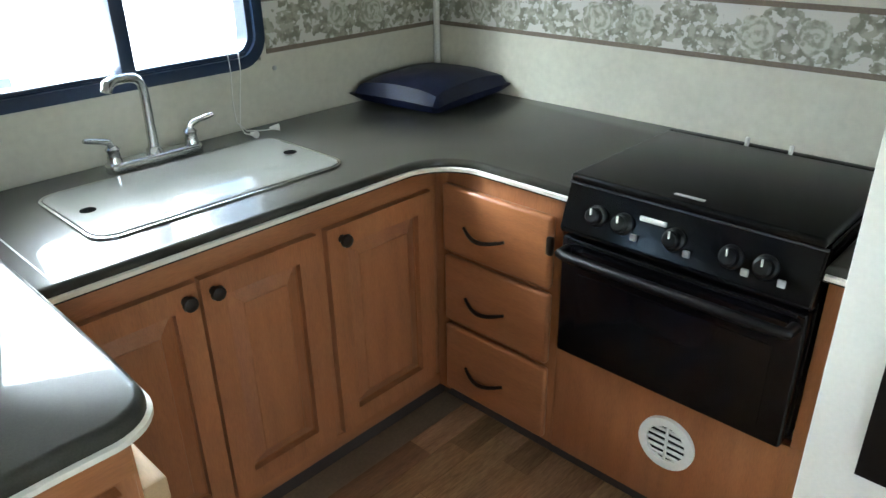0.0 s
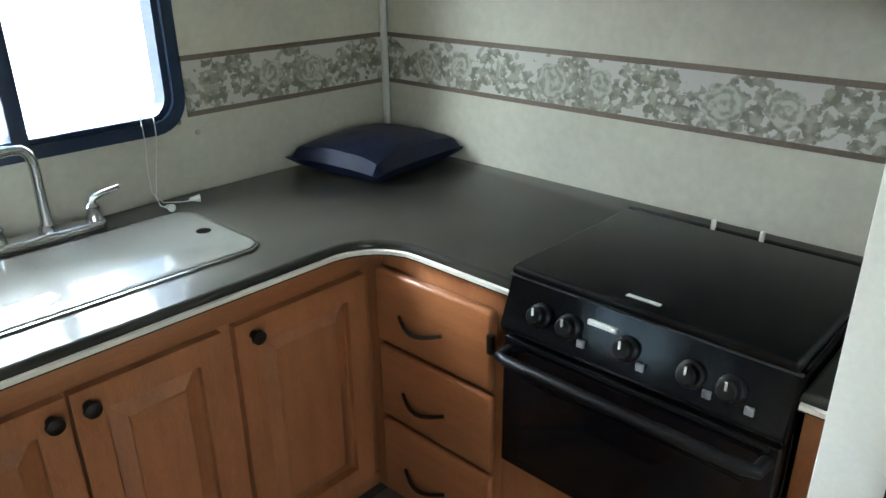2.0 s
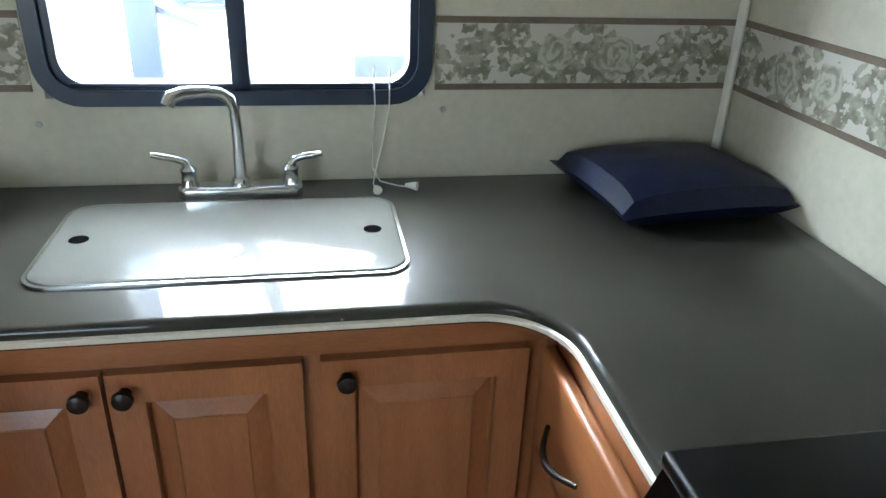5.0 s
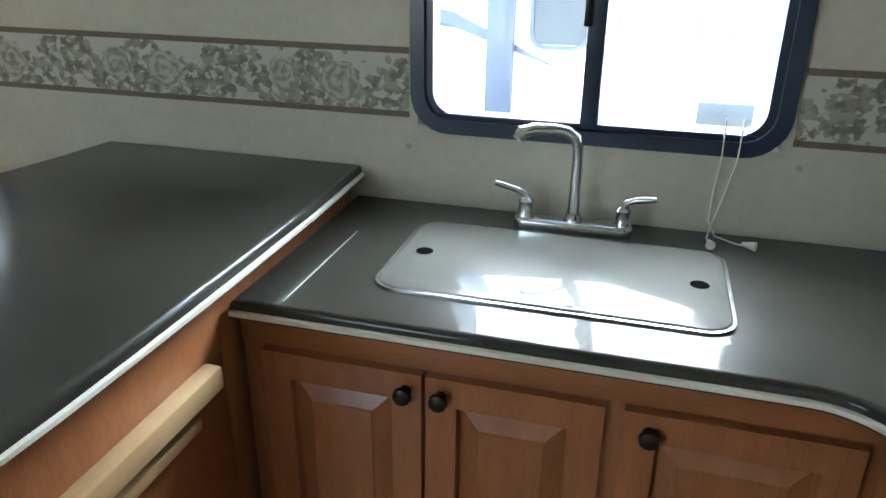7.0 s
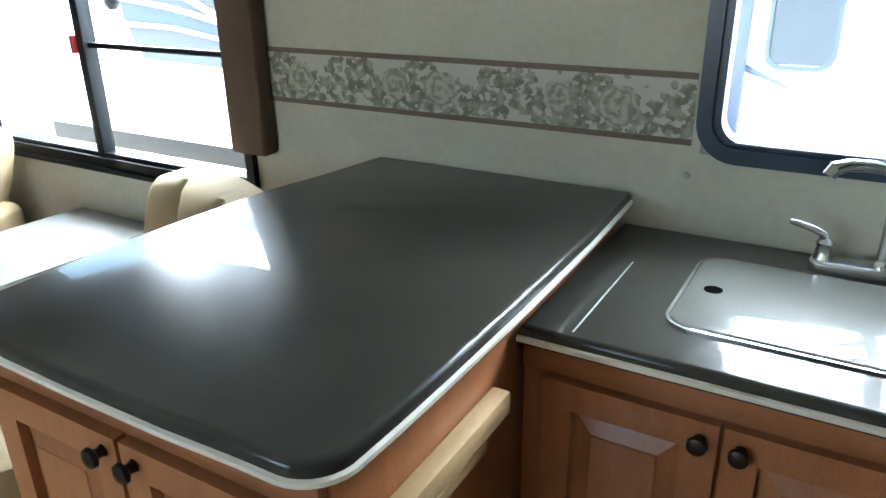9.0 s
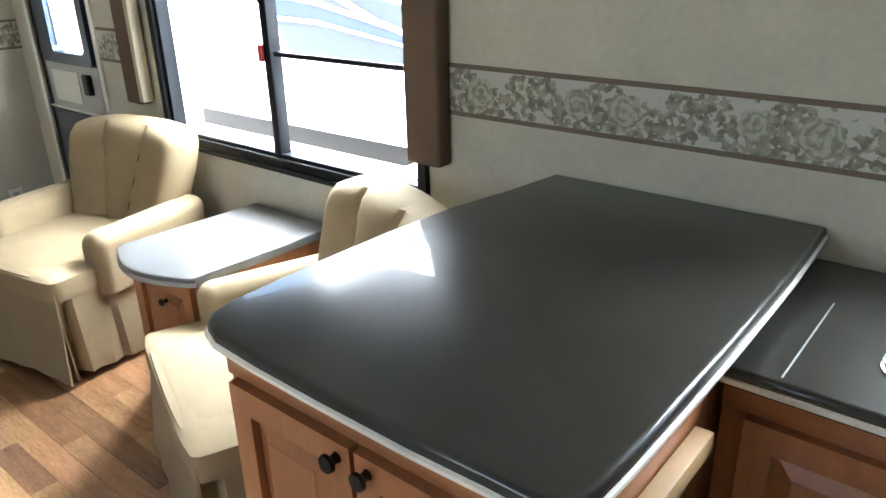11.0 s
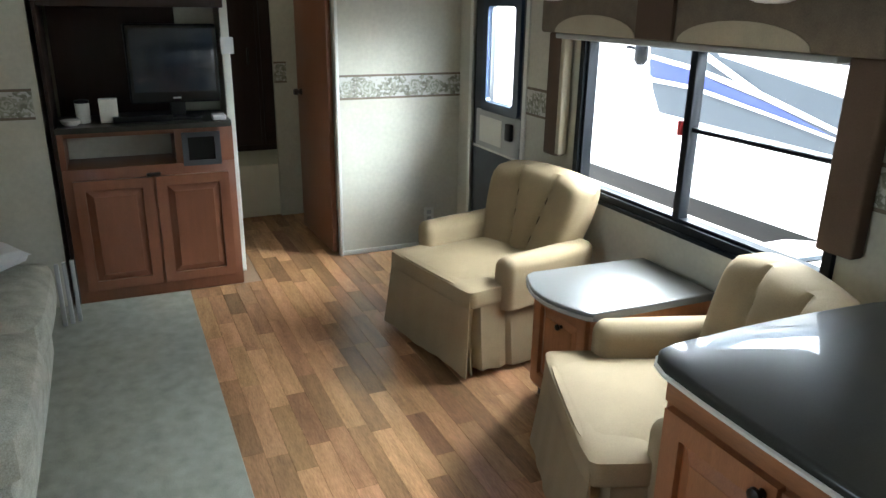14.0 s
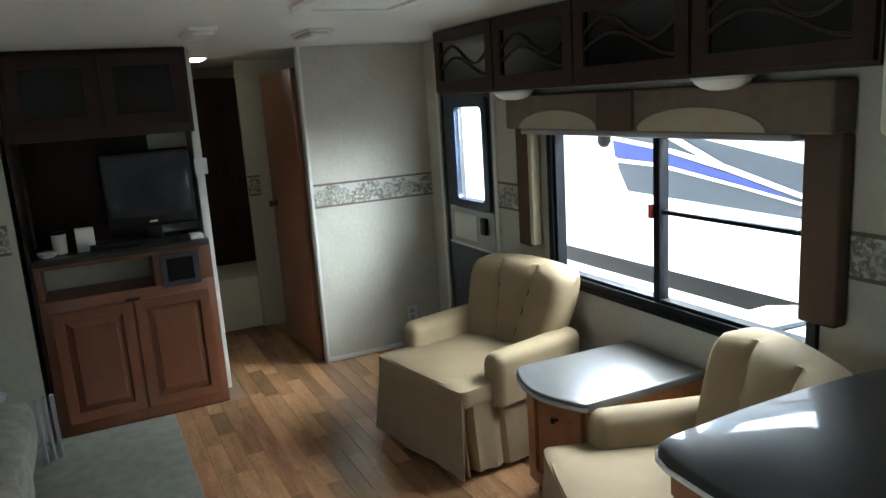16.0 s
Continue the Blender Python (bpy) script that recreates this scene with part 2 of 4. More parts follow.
def bm_prism(points, z0, z1, bevel=0.0, seg=3):
    """An upright slab over a plan outline given counter-clockwise."""
    bm = bmesh.new()
    f = bm.faces.new([bm.verts.new((x, y, z0)) for x, y in points])
    bmesh.ops.recalc_face_normals(bm, faces=[f])
    if f.normal.z > 0:
        f.normal_flip()
    top = bmesh.ops.extrude_face_region(bm, geom=[f])["geom"]
    for v in [g for g in top if isinstance(g, bmesh.types.BMVert)]:
        v.co.z = z1
    bmesh.ops.recalc_face_normals(bm, faces=bm.faces[:])
    if bevel:
        edges = [e for e in bm.edges if all(abs(v.co.z - z1) < 1e-6 for v in e.verts)]
        bmesh.ops.bevel(bm, geom=edges, offset=bevel, segments=seg, affect="EDGES", profile=0.5)
    return bm


def bm_tube(points, radius, sides=12, ends=True):
    """A round bar along points; radius is a number or one for each point."""
    bm = bmesh.new()
    pts = [Vector(p) for p in points]
    rings, up = [], None
    for i, p in enumerate(pts):
        d = (pts[min(i + 1, len(pts) - 1)] - pts[max(i - 1, 0)]).normalized()
        if up is None:
            up = d.orthogonal().normalized()
        up = (up - d * up.dot(d)).normalized()
        side = d.cross(up)
        r = radius[i] if isinstance(radius, (list, tuple)) else radius
        rings.append([bm.verts.new(p + r * (math.cos(a) * up + math.sin(a) * side)) for a in [2 * math.pi * k / sides for k in range(sides)]])
    for a, b in zip(rings, rings[1:]):
        for k in range(sides):
            bm.faces.new((a[k], a[(k + 1) % sides], b[(k + 1) % sides], b[k]))
    if ends:
        bm.faces.new(rings[0][::-1])
        bm.faces.new(rings[-1])
    bmesh.ops.recalc_face_normals(bm, faces=bm.faces[:])
    return bm


def bm_ribbon(path, z0, z1, thick):
    """A strip that follows a plan line and stands out to its right by thick."""
    bm = bmesh.new()
    pts = [Vector((x, y, 0)) for x, y in path]
    secs = []
    for i, p in enumerate(pts):
        d = (pts[min(i + 1, len(pts) - 1)] - pts[max(i - 1, 0)]).normalized()
        o = Vector((d.y, -d.x, 0)) * thick
        secs.append([bm.verts.new(q) for q in ((p.x, p.y, z0), (p.x + o.x, p.y + o.y, z0 + 0.002), (p.x + o.x, p.y + o.y, z1 - 0.002), (p.x, p.y, z1))])
    for a, b in zip(secs, secs[1:]):
        for k in range(4):
            bm.faces.new((a[k], a[(k + 1) % 4], b[(k + 1) % 4], b[k]))
    bm.faces.new(secs[0][::-1])
    bm.faces.new(secs[-1])
    bmesh.ops.recalc_face_normals(bm, faces=bm.faces[:])
    return bm


def bm_cushion(a, b, puff=0.03, cuts=6, bevel=0.03):
    """A padded block: bevelled, its faces swollen."""
    bm = bm_box(a, b)
    bmesh.ops.subdivide_edges(bm, edges=bm.edges[:], cuts=cuts, use_grid_fill=True)
    c = [(a[i] + b[i]) / 2 for i in range(3)]
    h = [(b[i] - a[i]) / 2 for i in range(3)]
    for v in bm.verts:
        u = [(v.co[i] - c[i]) / h[i] for i in range(3)]
        w = [1 - abs(q) ** 2.5 for q in u]
        for i in range(3):
            j, k = (i + 1) % 3, (i + 2) % 3
            if abs(u[i]) > 0.999:
                v.co[i] += math.copysign(puff * max(w[j], 0) * max(w[k], 0), u[i])
        for i in range(3):
            j, k = (i + 1) % 3, (i + 2) % 3
            if abs(u[j]) > 0.999 and abs(u[k]) > 0.999:
                v.co[j] -= math.copysign(bevel * 0.35, u[j])
                v.co[k] -= math.copysign(bevel * 0.35, u[k])
    bmesh.ops.smooth_vert(bm, verts=bm.verts[:], factor=0.5, use_axis_x=True, use_axis_y=True, use_axis_z=True)
    return bm


def arc(cx, cy, r, a0, a1, n=8):
    return [(cx + r * math.cos(radians(a0 + (a1 - a0) * k / n)), cy + r * math.sin(radians(a0 + (a1 - a0) * k / n))) for k in range(n + 1)]


def mesh_of(name, bm, material, smooth=True):
    me = bpy.data.meshes.new(name)
    bm.to_mesh(me)
    bm.free()
    me.materials.append(material)
    if smooth:
        for p in me.polygons:
            p.use_smooth = True
        me.set_sharp_from_angle(angle=radians(38))
    return me


def part(name, bm, material, parent, label="", smooth=True):
    o = new(name, mesh_of(name, bm, material, smooth))
    o.parent = parent
    return tagged(o, label)


def thing(name, label, category, x=0, y=0, z=0, turn=0, group="", kind=""):
    o = new(name)
    o.matrix_basis = pose(x, y, z, 0, 0, turn)
    return tagged(o, label, category, group, kind)


def single(name, bm, material, label="", category="", kind="", group=""):
    return tagged(new(name, mesh_of(name, bm, material)), label, category, group, kind)


def structure(name, bm, material, label=""):
    return single(name, bm, material, label, "", "structure")


def holed(a, b, holes):
    """Boxes that fill a wall from a to b (x, z) round upright holes (x0, x1, z0, z1), which do not overlap in x."""
    out, x = [], a[0]
    for x0, x1, z0, z1 in sorted(holes):
        out += [(x, x0, a[1], b[1]), (x0, x1, a[1], z0), (x0, x1, z1, b[1])]
        x = x1
    out.append((x, b[0], a[1], b[1]))
    return [o for o in out if o[1] - o[0] > 1e-4 and o[3] - o[2] > 1e-4]


def bm_join(list_of_bm):
    out = bmesh.new()
    for b in list_of_bm:
        me = bpy.data.meshes.new("tmp")
        b.to_mesh(me)
        b.free()
        out.from_mesh(me)
        bpy.data.meshes.remove(me)
    return out


def wall_along_x(name, y0, y1, x0, x1, z0, z1, holes=()):
    return structure(name, bm_join([bm_box((p[0], y0, p[2]), (p[1], y1, p[3])) for p in holed((x0, z0), (x1, z1), holes)]), WALLPAPER)


def wall_along_y(name, x0, x1, y0, y1, z0, z1, holes=()):
    return structure(name, bm_join([bm_box((x0, p[0], p[2]), (x1, p[1], p[3])) for p in holed((y0, z0), (y1, z1), holes)]), WALLPAPER)


# ---------------------------------------------------------------- shell
TOP = 1.99
SINK_WIN = (-0.45, 0.30, 0.995, 1.62)
BIG_WIN = (-3.21, -1.75, 0.725, 1.46)
DOOR = (-4.42, -3.78, 0.03, 1.88)
wall_along_x("wall_north", 0.0, 0.06, -6.6, 1.07, -0.25, TOP + 0.1, (SINK_WIN, BIG_WIN, DOOR))
wall_along_y("wall_east", 1.007, 1.07, -2.45, 0.0, -0.25, TOP + 0.1)
wall_along_y("wall_bath", -4.66, -4.618, -0.82, 0.0, 0.0, TOP)
wall_along_y("wall_hall", -5.74, -5.70, -0.99, 0.0, 0.0, TOP)
wall_along_x("wall_hall_south", -1.50, -1.46, -6.55, -4.58, 0.0, TOP)
wall_along_y("wall_bedroom", -6.6, -6.55, -1.6, 0.0, 0.0, TOP)
wall_along_y("wall_media_back", -4.86, -4.80, -2.45, -1.50, 0.0, TOP)
wall_along_x("wall_media_end", -2.47, -2.42, -4.86, -4.42, 0.0, TOP)
wall_along_y("wall_slide_end", -4.42, -4.37, -3.10, -2.42, 0.0, TOP)
wall_along_y("wall_slide_kitchen", -0.42, -0.36, -3.10, -2.45, 0.0, TOP)
# The opening is assumed and unseen; it lets light in towards the kitchen.
wall_along_x("wall_slide", -3.16, -3.10, -4.42, -0.36, 0.0, TOP, ((-1.90, -0.80, 0.95, 1.62),))
wall_along_x("wall_kitchen_south", -2.51, -2.45, -0.42, 1.07, 0.0, TOP)
structure("ceiling", bm_box((-6.6, -3.16, TOP), (1.07, 0.06, TOP + 0.06)), CEILING)
structure("floor_base", bm_box((-6.6, -3.16, -0.25), (1.07, 0.0, -0.006)), GAP)
structure("trim_corner", bm_tube([(0.992, -0.012, 0.82), (0.992, -0.012, TOP)], 0.011, 8), WHITE_TRIM)
structure("trim_bath_edge", bm_box((-4.664, -0.838, 0.0), (-4.606, -0.818, TOP), 0.003), WHITE_TRIM)
structure("trim_media_edge", bm_box((-4.60, -1.50, 0.0), (-4.565, -1.455, TOP), 0.004), WHITE_TRIM)
structure("trim_slide_seal", bm_join([bm_box((-4.13 + 0.02 * k, -2.385 - 0.034 * k, 0.007), (-4.105 + 0.02 * k, -2.365 - 0.034 * k, 0.34), 0.004) for k in range(3)]), MID_GREY)
structure("baseboard", bm_box((-4.618, -0.815, 0.0), (-4.610, -0.0, 0.03), 0.002), WHITE_TRIM)


def border(name, a, b, axis):
    """A printed border between z 1.016 and 1.155 with a brown line along both edges."""
    (x0, y0), (x1, y1) = a, b
    o = structure(name, bm_box((x0, y0, 1.016), (x1, y1, 1.155)), BORDER_X if axis == 0 else BORDER_Y, "floral wallpaper border in grey-green and cream")
    grow = 0.0015
    for z in (1.010, 1.148):
        lo, hi = [x0, y0, z], [x1, y1, z + 0.013]
        other = 1 - axis
        lo[other] -= grow
        hi[other] += grow
        part("edge_line", bm_box(lo, hi), BROWN_LINE, o)
    return o


border("trim_border_sink", (-1.70, -0.003), (SINK_WIN[0] - 0.02, -0.0005), 0)
border("trim_border_corner", (SINK_WIN[1] + 0.02, -0.003), (0.995, -0.0005), 0)
border("trim_border_stove", (1.0035, -2.4), (1.0065, -0.012), 1)
border("trim_border_door", (-3.78, -0.003), (-3.40, -0.0005), 0)
border("trim_border_bath", (-4.6175, -0.815), (-4.614, -0.0), 1)
border("trim_border_slide", (-4.3695, -3.09), (-4.366, -2.45), 1)
border("trim_border_hall", (-5.6995, -0.99), (-5.696, -0.9), 1)

# bedroom step seen through the passage; a near-black wardrobe is added for the dark beyond
structure("step_bedroom", bm_box((-6.55, -1.46, -0.006), (-5.74, -0.02, 0.40), 0.01), CREAM)
bedroom_filler = thing("wardrobe", "near-black wardrobe added to fill the unlit bedroom opening", "wardrobe", -6.3, -1.2, 0.4)
part("body", bm_box((-0.22, -0.24, 0.0), (0.0, 1.15, 1.5), 0.006), WOOD_DARK, bedroom_filler)
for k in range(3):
    dd = part("door", bm_box((0.0, -0.22 + 0.45 * k, 0.05), (0.02, 0.20 + 0.45 * k, 1.45), 0.006), WOOD_DARK, bedroom_filler)
    part("handle", bm_box((0.02, 0.12 + 0.45 * k, 0.7), (0.035, 0.135 + 0.45 * k, 0.82), 0.003), BRONZE, dd)
hall_lamp = thing("ceiling_lamp", "small round lit ceiling lamp in the passage", "ceiling lamp", -5.2, -1.33, TOP)
part("rim", bm_tube([(0, 0, -0.012), (0, 0, 0.0)], 0.075, 24), WHITE, hall_lamp)
part("lens", bm_tube([(0, 0, -0.03), (0, 0, -0.02), (0, 0, -0.012)], [0.03, 0.055, 0.066], 24), LAMP_ON, hall_lamp)

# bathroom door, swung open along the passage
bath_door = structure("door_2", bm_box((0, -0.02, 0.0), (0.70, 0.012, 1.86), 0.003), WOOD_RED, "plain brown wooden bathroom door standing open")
bath_door.matrix_basis = pose(-4.67, -0.862, 0.012, 0, 0, 182)
part("door_handle", bm_tube([(0.60, 0.012, 0.98), (0.60, 0.03, 0.98), (0.60, 0.045, 0.98), (0.60, 0.065, 0.98)], [0.025, 0.012, 0.024, 0.018], 14), BRONZE, bath_door)

# ---------------------------------------------------------------- windows and entry door


def rounded(x0, x1, z0, z1, r, n=7):
    return arc(x1 - r, z1 - r, r, 0, 90, n) + arc(x0 + r, z1 - r, r, 90, 180, n) + arc(x0 + r, z0 + r, r, 180, 270, n) + arc(x1 - r, z0 + r, r, 270, 360, n)


def bm_ring(outer, inner, y0, y1):
    """A frame between two outlines (x, z) of as many points, from y0 to y1."""
    bm = bmesh.new()
    rows = [[bm.verts.new((x, y, z)) for x, z in loop] for loop, y in ((outer, y0), (inner, y0), (inner, y1), (outer, y1))]
    n = len(outer)
    for a, b in zip(rows, rows[1:] + rows[:1]):
        for k in range(n):
            bm.faces.new((a[k], a[(k + 1) % n], b[(k + 1) % n], b[k]))
    bmesh.ops.recalc_face_normals(bm, faces=bm.faces[:])
    return bm


win1 = new("window_1")
tagged(win1, "black framed sliding kitchen window with rounded corners", kind="structure")
x0, x1, z0, z1 = -0.462, 0.312, 0.982, 1.635
part("window_frame", bm_ring(rounded(x0, x1, z0, z1, 0.085), rounded(x0 + 0.03, x1 - 0.03, z0 + 0.03, z1 - 0.03, 0.06), -0.016, 0.0595), FRAME_GLARE, win1)
part("inner_frame", bm_ring(rounded(x0 + 0.026, x1 - 0.026, z0 + 0.026, z1 - 0.026, 0.065), rounded(x0 + 0.047, x1 - 0.047, z0 + 0.042, z1 - 0.042, 0.05), -0.004, 0.05), FRAME_GLARE, win1)
part("mullion", bm_box((-0.095, -0.010, z0 + 0.03), (-0.058, 0.045, z1 - 0.03), 0.004), FRAME_GLARE, win1)
part("latch", bm_box((-0.102, -0.022, 1.22), (-0.086, -0.008, 1.29), 0.003), BLACK_MATT, win1)
part("slide_rail", bm_box((x0 + 0.06, -0.008, z0 + 0.034), (x1 - 0.06, 0.004, z0 + 0.044), 0.002), FRAME_GLARE, win1)
for a, b in ((x0 + 0.04, -0.09), (-0.06, x1 - 0.04)):
    pane = part("pane", bm_box((a, 0.022, z0 + 0.03), (b, 0.026, z1 - 0.03)), GLASS, win1)
    pane.visible_shadow = False

win2 = new("window_2")
tagged(win2, "wide black framed lounge window with a slider", kind="structure")
X0, X1, Z0, Z1 = -3.235, -1.735, 0.705, 1.475
sq = lambda a, b, c, d: [(b, d), (a, d), (a, c), (b, c)]
part("window_frame", bm_ring(sq(X0, X1, Z0, Z1), sq(X0 + 0.035, X1 - 0.03, Z0 + 0.04, Z1 - 0.03), -0.022, 0.0595), FRAME_DARK, win2)
part("inner_frame", bm_ring(sq(X0 + 0.03, X1 - 0.025, Z0 + 0.033, Z1 - 0.025), sq(X0 + 0.055, X1 - 0.045, Z0 + 0.055, Z1 - 0.045), -0.008, 0.045), FRAME_DARK, win2)
part("mullion", bm_box((-2.50, -0.012, Z0 + 0.03), (-2.462, 0.04, Z1 - 0.03), 0.004), FRAME_DARK, win2)
part("cross_bar", bm_box((-2.465, 0.004, 1.118), (X1 - 0.03, 0.03, 1.136), 0.003), FRAME_DARK, win2)
part("latch", bm_box((-2.515, -0.026, 1.10), (-2.497, -0.008, 1.16), 0.003), RED, win2, "red plastic latch tab")
part("window_sill", bm_box((X0 - 0.01, -0.034, Z0 - 0.012), (X1 + 0.01, -0.0, Z0 + 0.006), 0.003), FRAME_DARK, win2)
for a, b in ((X0 + 0.03, -2.47), (-2.49, X1 - 0.03)):
    pane = part("pane", bm_box((a, 0.022, Z0 + 0.03), (b, 0.026, Z1 - 0.03)), GLASS, win2)
    pane.visible_shadow = False

# Unseen frame round the assumed opening in the slide-out wall.
slide_win = new("window_3")
tagged(slide_win, "assumed, unseen dinette window in the slide-out wall", kind="structure")
part("window_frame", bm_ring(sq(-1.92, -0.78, 0.93, 1.64), sq(-1.87, -0.83, 0.98, 1.59), -3.155, -3.085), FRAME_GLARE, slide_win)

entry = new("door_1")
tagged(entry, "grey camper entry door with a tall window", kind="structure")
part("door_leaf", bm_join([bm_box((p[0], 0.012, p[2]), (p[1], 0.05, p[3])) for p in holed((-4.42, 0.03), (-3.78, 1.88), ((-4.23, -3.90, 1.02, 1.575),))]), DARK_GREY, entry)
part("window_frame", bm_ring(rounded(-4.29, -3.84, 0.965, 1.63, 0.03, 4), rounded(-4.23, -3.90, 1.02, 1.575, 0.03, 4), -0.008, 0.02), FRAME_GLARE, entry)
pane = part("pane", bm_box((-4.24, 0.028, 1.0), (-3.89, 0.032, 1.59)), GLASS, entry)
pane.visible_shadow = False
part("lock_panel", bm_box((-4.36, -0.002, 0.735), (-3.81, 0.014, 0.965), 0.004), MID_GREY, entry, "pale grey lock panel")
part("door_handle", bm_box((-3.94, -0.03, 0.83), (-3.88, 0.0, 0.93), 0.008), BLACK_MATT, entry)
part("inset", bm_box((-4.30, -0.008, 0.77), (-4.02, -0.001, 0.93), 0.004), WHITE_TRIM, entry)
part("screen", bm_box((-4.36, 0.0, 0.07), (-3.83, 0.014, 0.72), 0.003), DARK_GREY, entry)
part("door_frame", bm_ring(sq(-4.455, -3.745, 0.0, 1.915), sq(-4.42, -3.78, 0.03, 1.88), -0.012, 0.02), WHITE_TRIM, entry)
part("rail", bm_box((-4.40, -0.006, 0.725), (-3.80, 0.002, 0.737)), WHITE_TRIM, entry)

# ---------------------------------------------------------------- kitchen cabinets


def panel_door(parent, x0, x1, z0, z1, y, name="door", rail=0.052, material=None):
    """A raised-panel front that faces -y: a frame with a bevelled field."""
    m = material or WOOD_UP
    inner = sq(x0 + rail, x1 - rail, z0 + rail, z1 - rail)
    bm = bm_ring(sq(x0, x1, z0, z1), inner, y - 0.020, y)
    d = part(name, bm, m, parent)
    f = bmesh.new()
    g0, g1 = 0.005, 0.036
    rows = [[f.verts.new((px, py, pz)) for px, pz in sq(x0 + rail + s, x1 - rail - s, z0 + rail + s, z1 - rail - s)] for s, py in ((-0.004, y - 0.003), (g0, y - 0.004), (g1, y - 0.0165), (g1 + 0.002, y - 0.019))]
    for a, b in zip(rows, rows[1:]):
        for k in range(4):
            f.faces.new((a[k], a[(k + 1) % 4], b[(k + 1) % 4], b[k]))
    f.faces.new(rows[-1])
    bmesh.ops.recalc_face_normals(f, faces=f.faces[:])
    if f.faces[-1].normal.y > 0:
        bmesh.ops.reverse_faces(f, faces=f.faces[:])
    part("panel", f, m, d, smooth=False)
    return d


def knob(parent, x, y, z, r=0.0165):
    pts = [(x, y, z), (x, y - 0.006, z), (x, y - 0.012, z), (x, y - 0.018, z), (x, y - 0.025, z), (x, y - 0.029, z)]
    return part("knob", bm_tube(pts, [r * 0.6, r * 0.45, r * 0.5, r, r * 0.9, r * 0.4], 16), BRONZE, parent, "dark bronze knob")


def pull(parent, x0, x1, y, z):
    pts = []
    for k in range(9):
        u = k / 8
        pts.append((x0 + (x1 - x0) * u, y - 0.004 - 0.024 * math.sin(math.pi * u), z - 0.012 * math.sin(math.pi * u) + 0.004))
    return part("handle", bm_tube(pts, [0.004, 0.0045, 0.005, 0.0055, 0.006, 0.0055, 0.005, 0.0045, 0.004], 8), BRONZE, parent, "dark arched pull")


CT = 0.817
sinkcab = thing("sink_cabinet", "brown maple sink base cabinet with three raised-panel doors", "cabinet")
part("body", bm_box((-0.60, -0.545, 0.10), (0.43, -0.50, 0.782), 0.002), WOOD_UP, sinkcab)
part("end_panel", bm_box((-0.60, -0.50, 0.10), (-0.585, -0.004, 0.782), 0.002), WOOD_UP, sinkcab)
part("toe_kick", bm_box((-0.60, -0.49, 0.0), (0.51, -0.475, 0.10)), KICK, sinkcab)
part("top_rail", bm_box((-0.60, -0.552, 0.728), (0.425, -0.545, 0.782), 0.002), WOOD_X, sinkcab)
part("bottom_rail", bm_box((-0.60, -0.550, 0.10), (0.425, -0.545, 0.14), 0.002), WOOD_X, sinkcab)
for dx0, dx1, kx in ((-0.555, -0.266, -0.293), (-0.258, 0.030, -0.232), (0.058, 0.395, 0.098)):
    d = panel_door(sinkcab, dx0, dx1, 0.150, 0.722, -0.545)
    knob(d, kx, -0.565, 0.690)

drawers = thing("drawer_cabinet", "brown maple cabinet with a stack of three drawers", "cabinet", 0.43, -0.545, 0, -90)
part("body", bm_box((-0.0, 0.002, 0.10), (0.40, 0.5, 0.782), 0.002), WOOD_UP, drawers)
part("stile", bm_box((0.0, -0.004, 0.10), (0.045, 0.002, 0.782), 0.001), WOOD_UP, drawers)
part("toe_kick", bm_box((-0.07, 0.075, 0.0), (0.41, 0.09, 0.10)), KICK, drawers)
for za, zb, lift in ((0.560, 0.745, 0.004), (0.350, 0.545, 0), (0.120, 0.335, 0)):
    d = part("drawer_front", bm_box((0.045, -0.022 - lift, za), (0.385, -0.001, zb), 0.009, 3), WOOD_X, drawers)
    pull(d, 0.125, 0.255, -0.022 - lift, (za + zb) / 2 - 0.01)
part("catch", bm_box((0.378, -0.034, 0.655), (0.394, -0.02, 0.700), 0.004), BRONZE, drawers)

below = thing("stove_surround", "plain brown wood panel below and beside the stove", "cabinet", 0.43, -0.945, 0, -90)
part("panel", bm_box((0.002, 0.0, 0.10), (0.605, 0.02, 0.412), 0.001), WOOD_UP, below)
part("side_filler", bm_box((0.556, 0.0, 0.412), (0.605, 0.02, 0.782), 0.001), WOOD_UP, below)
part("toe_kick", bm_box((0.0, 0.075, 0.0), (0.605, 0.09, 0.10)), KICK, below)
vent = thing("floor_heat_vent", "round white plastic heating vent with slats", "vent", 0.428, -1.256, 0.285, -90)
ring_out = [(0.066 * math.cos(a), 0.066 * math.sin(a)) for a in [2 * math.pi * k / 32 for k in range(32)]]
ring_in = [(0.046 * math.cos(a), 0.046 * math.sin(a)) for a in [2 * math.pi * k / 32 for k in range(32)]]
part("rim", bm_ring(ring_out, ring_in, -0.009, 0.001), WHITE, vent)
part("duct", bm_tube([(0, 0.0, 0), (0, -0.001, 0)], 0.047, 32), BLACK_MATT, vent)
for k in range(-2, 3):
    half = math.sqrt(max(0.046 ** 2 - (k * 0.017) ** 2, 0))
    part("slat", bm_box((-half, -0.007, k * 0.017 - 0.003), (half, -0.001, k * 0.017 + 0.003), 0.001), WHITE, vent)
part("spine", bm_box((-0.003, -0.008, -0.046), (0.003, -0.001, 0.046), 0.001), WHITE, vent)

# worktop in an L round the corner, open at the stove
EDGE = [(-0.60, -0.576)] + arc(0.295, -0.706, 0.130, 90, 0, 10) + [(0.424, -0.962)]
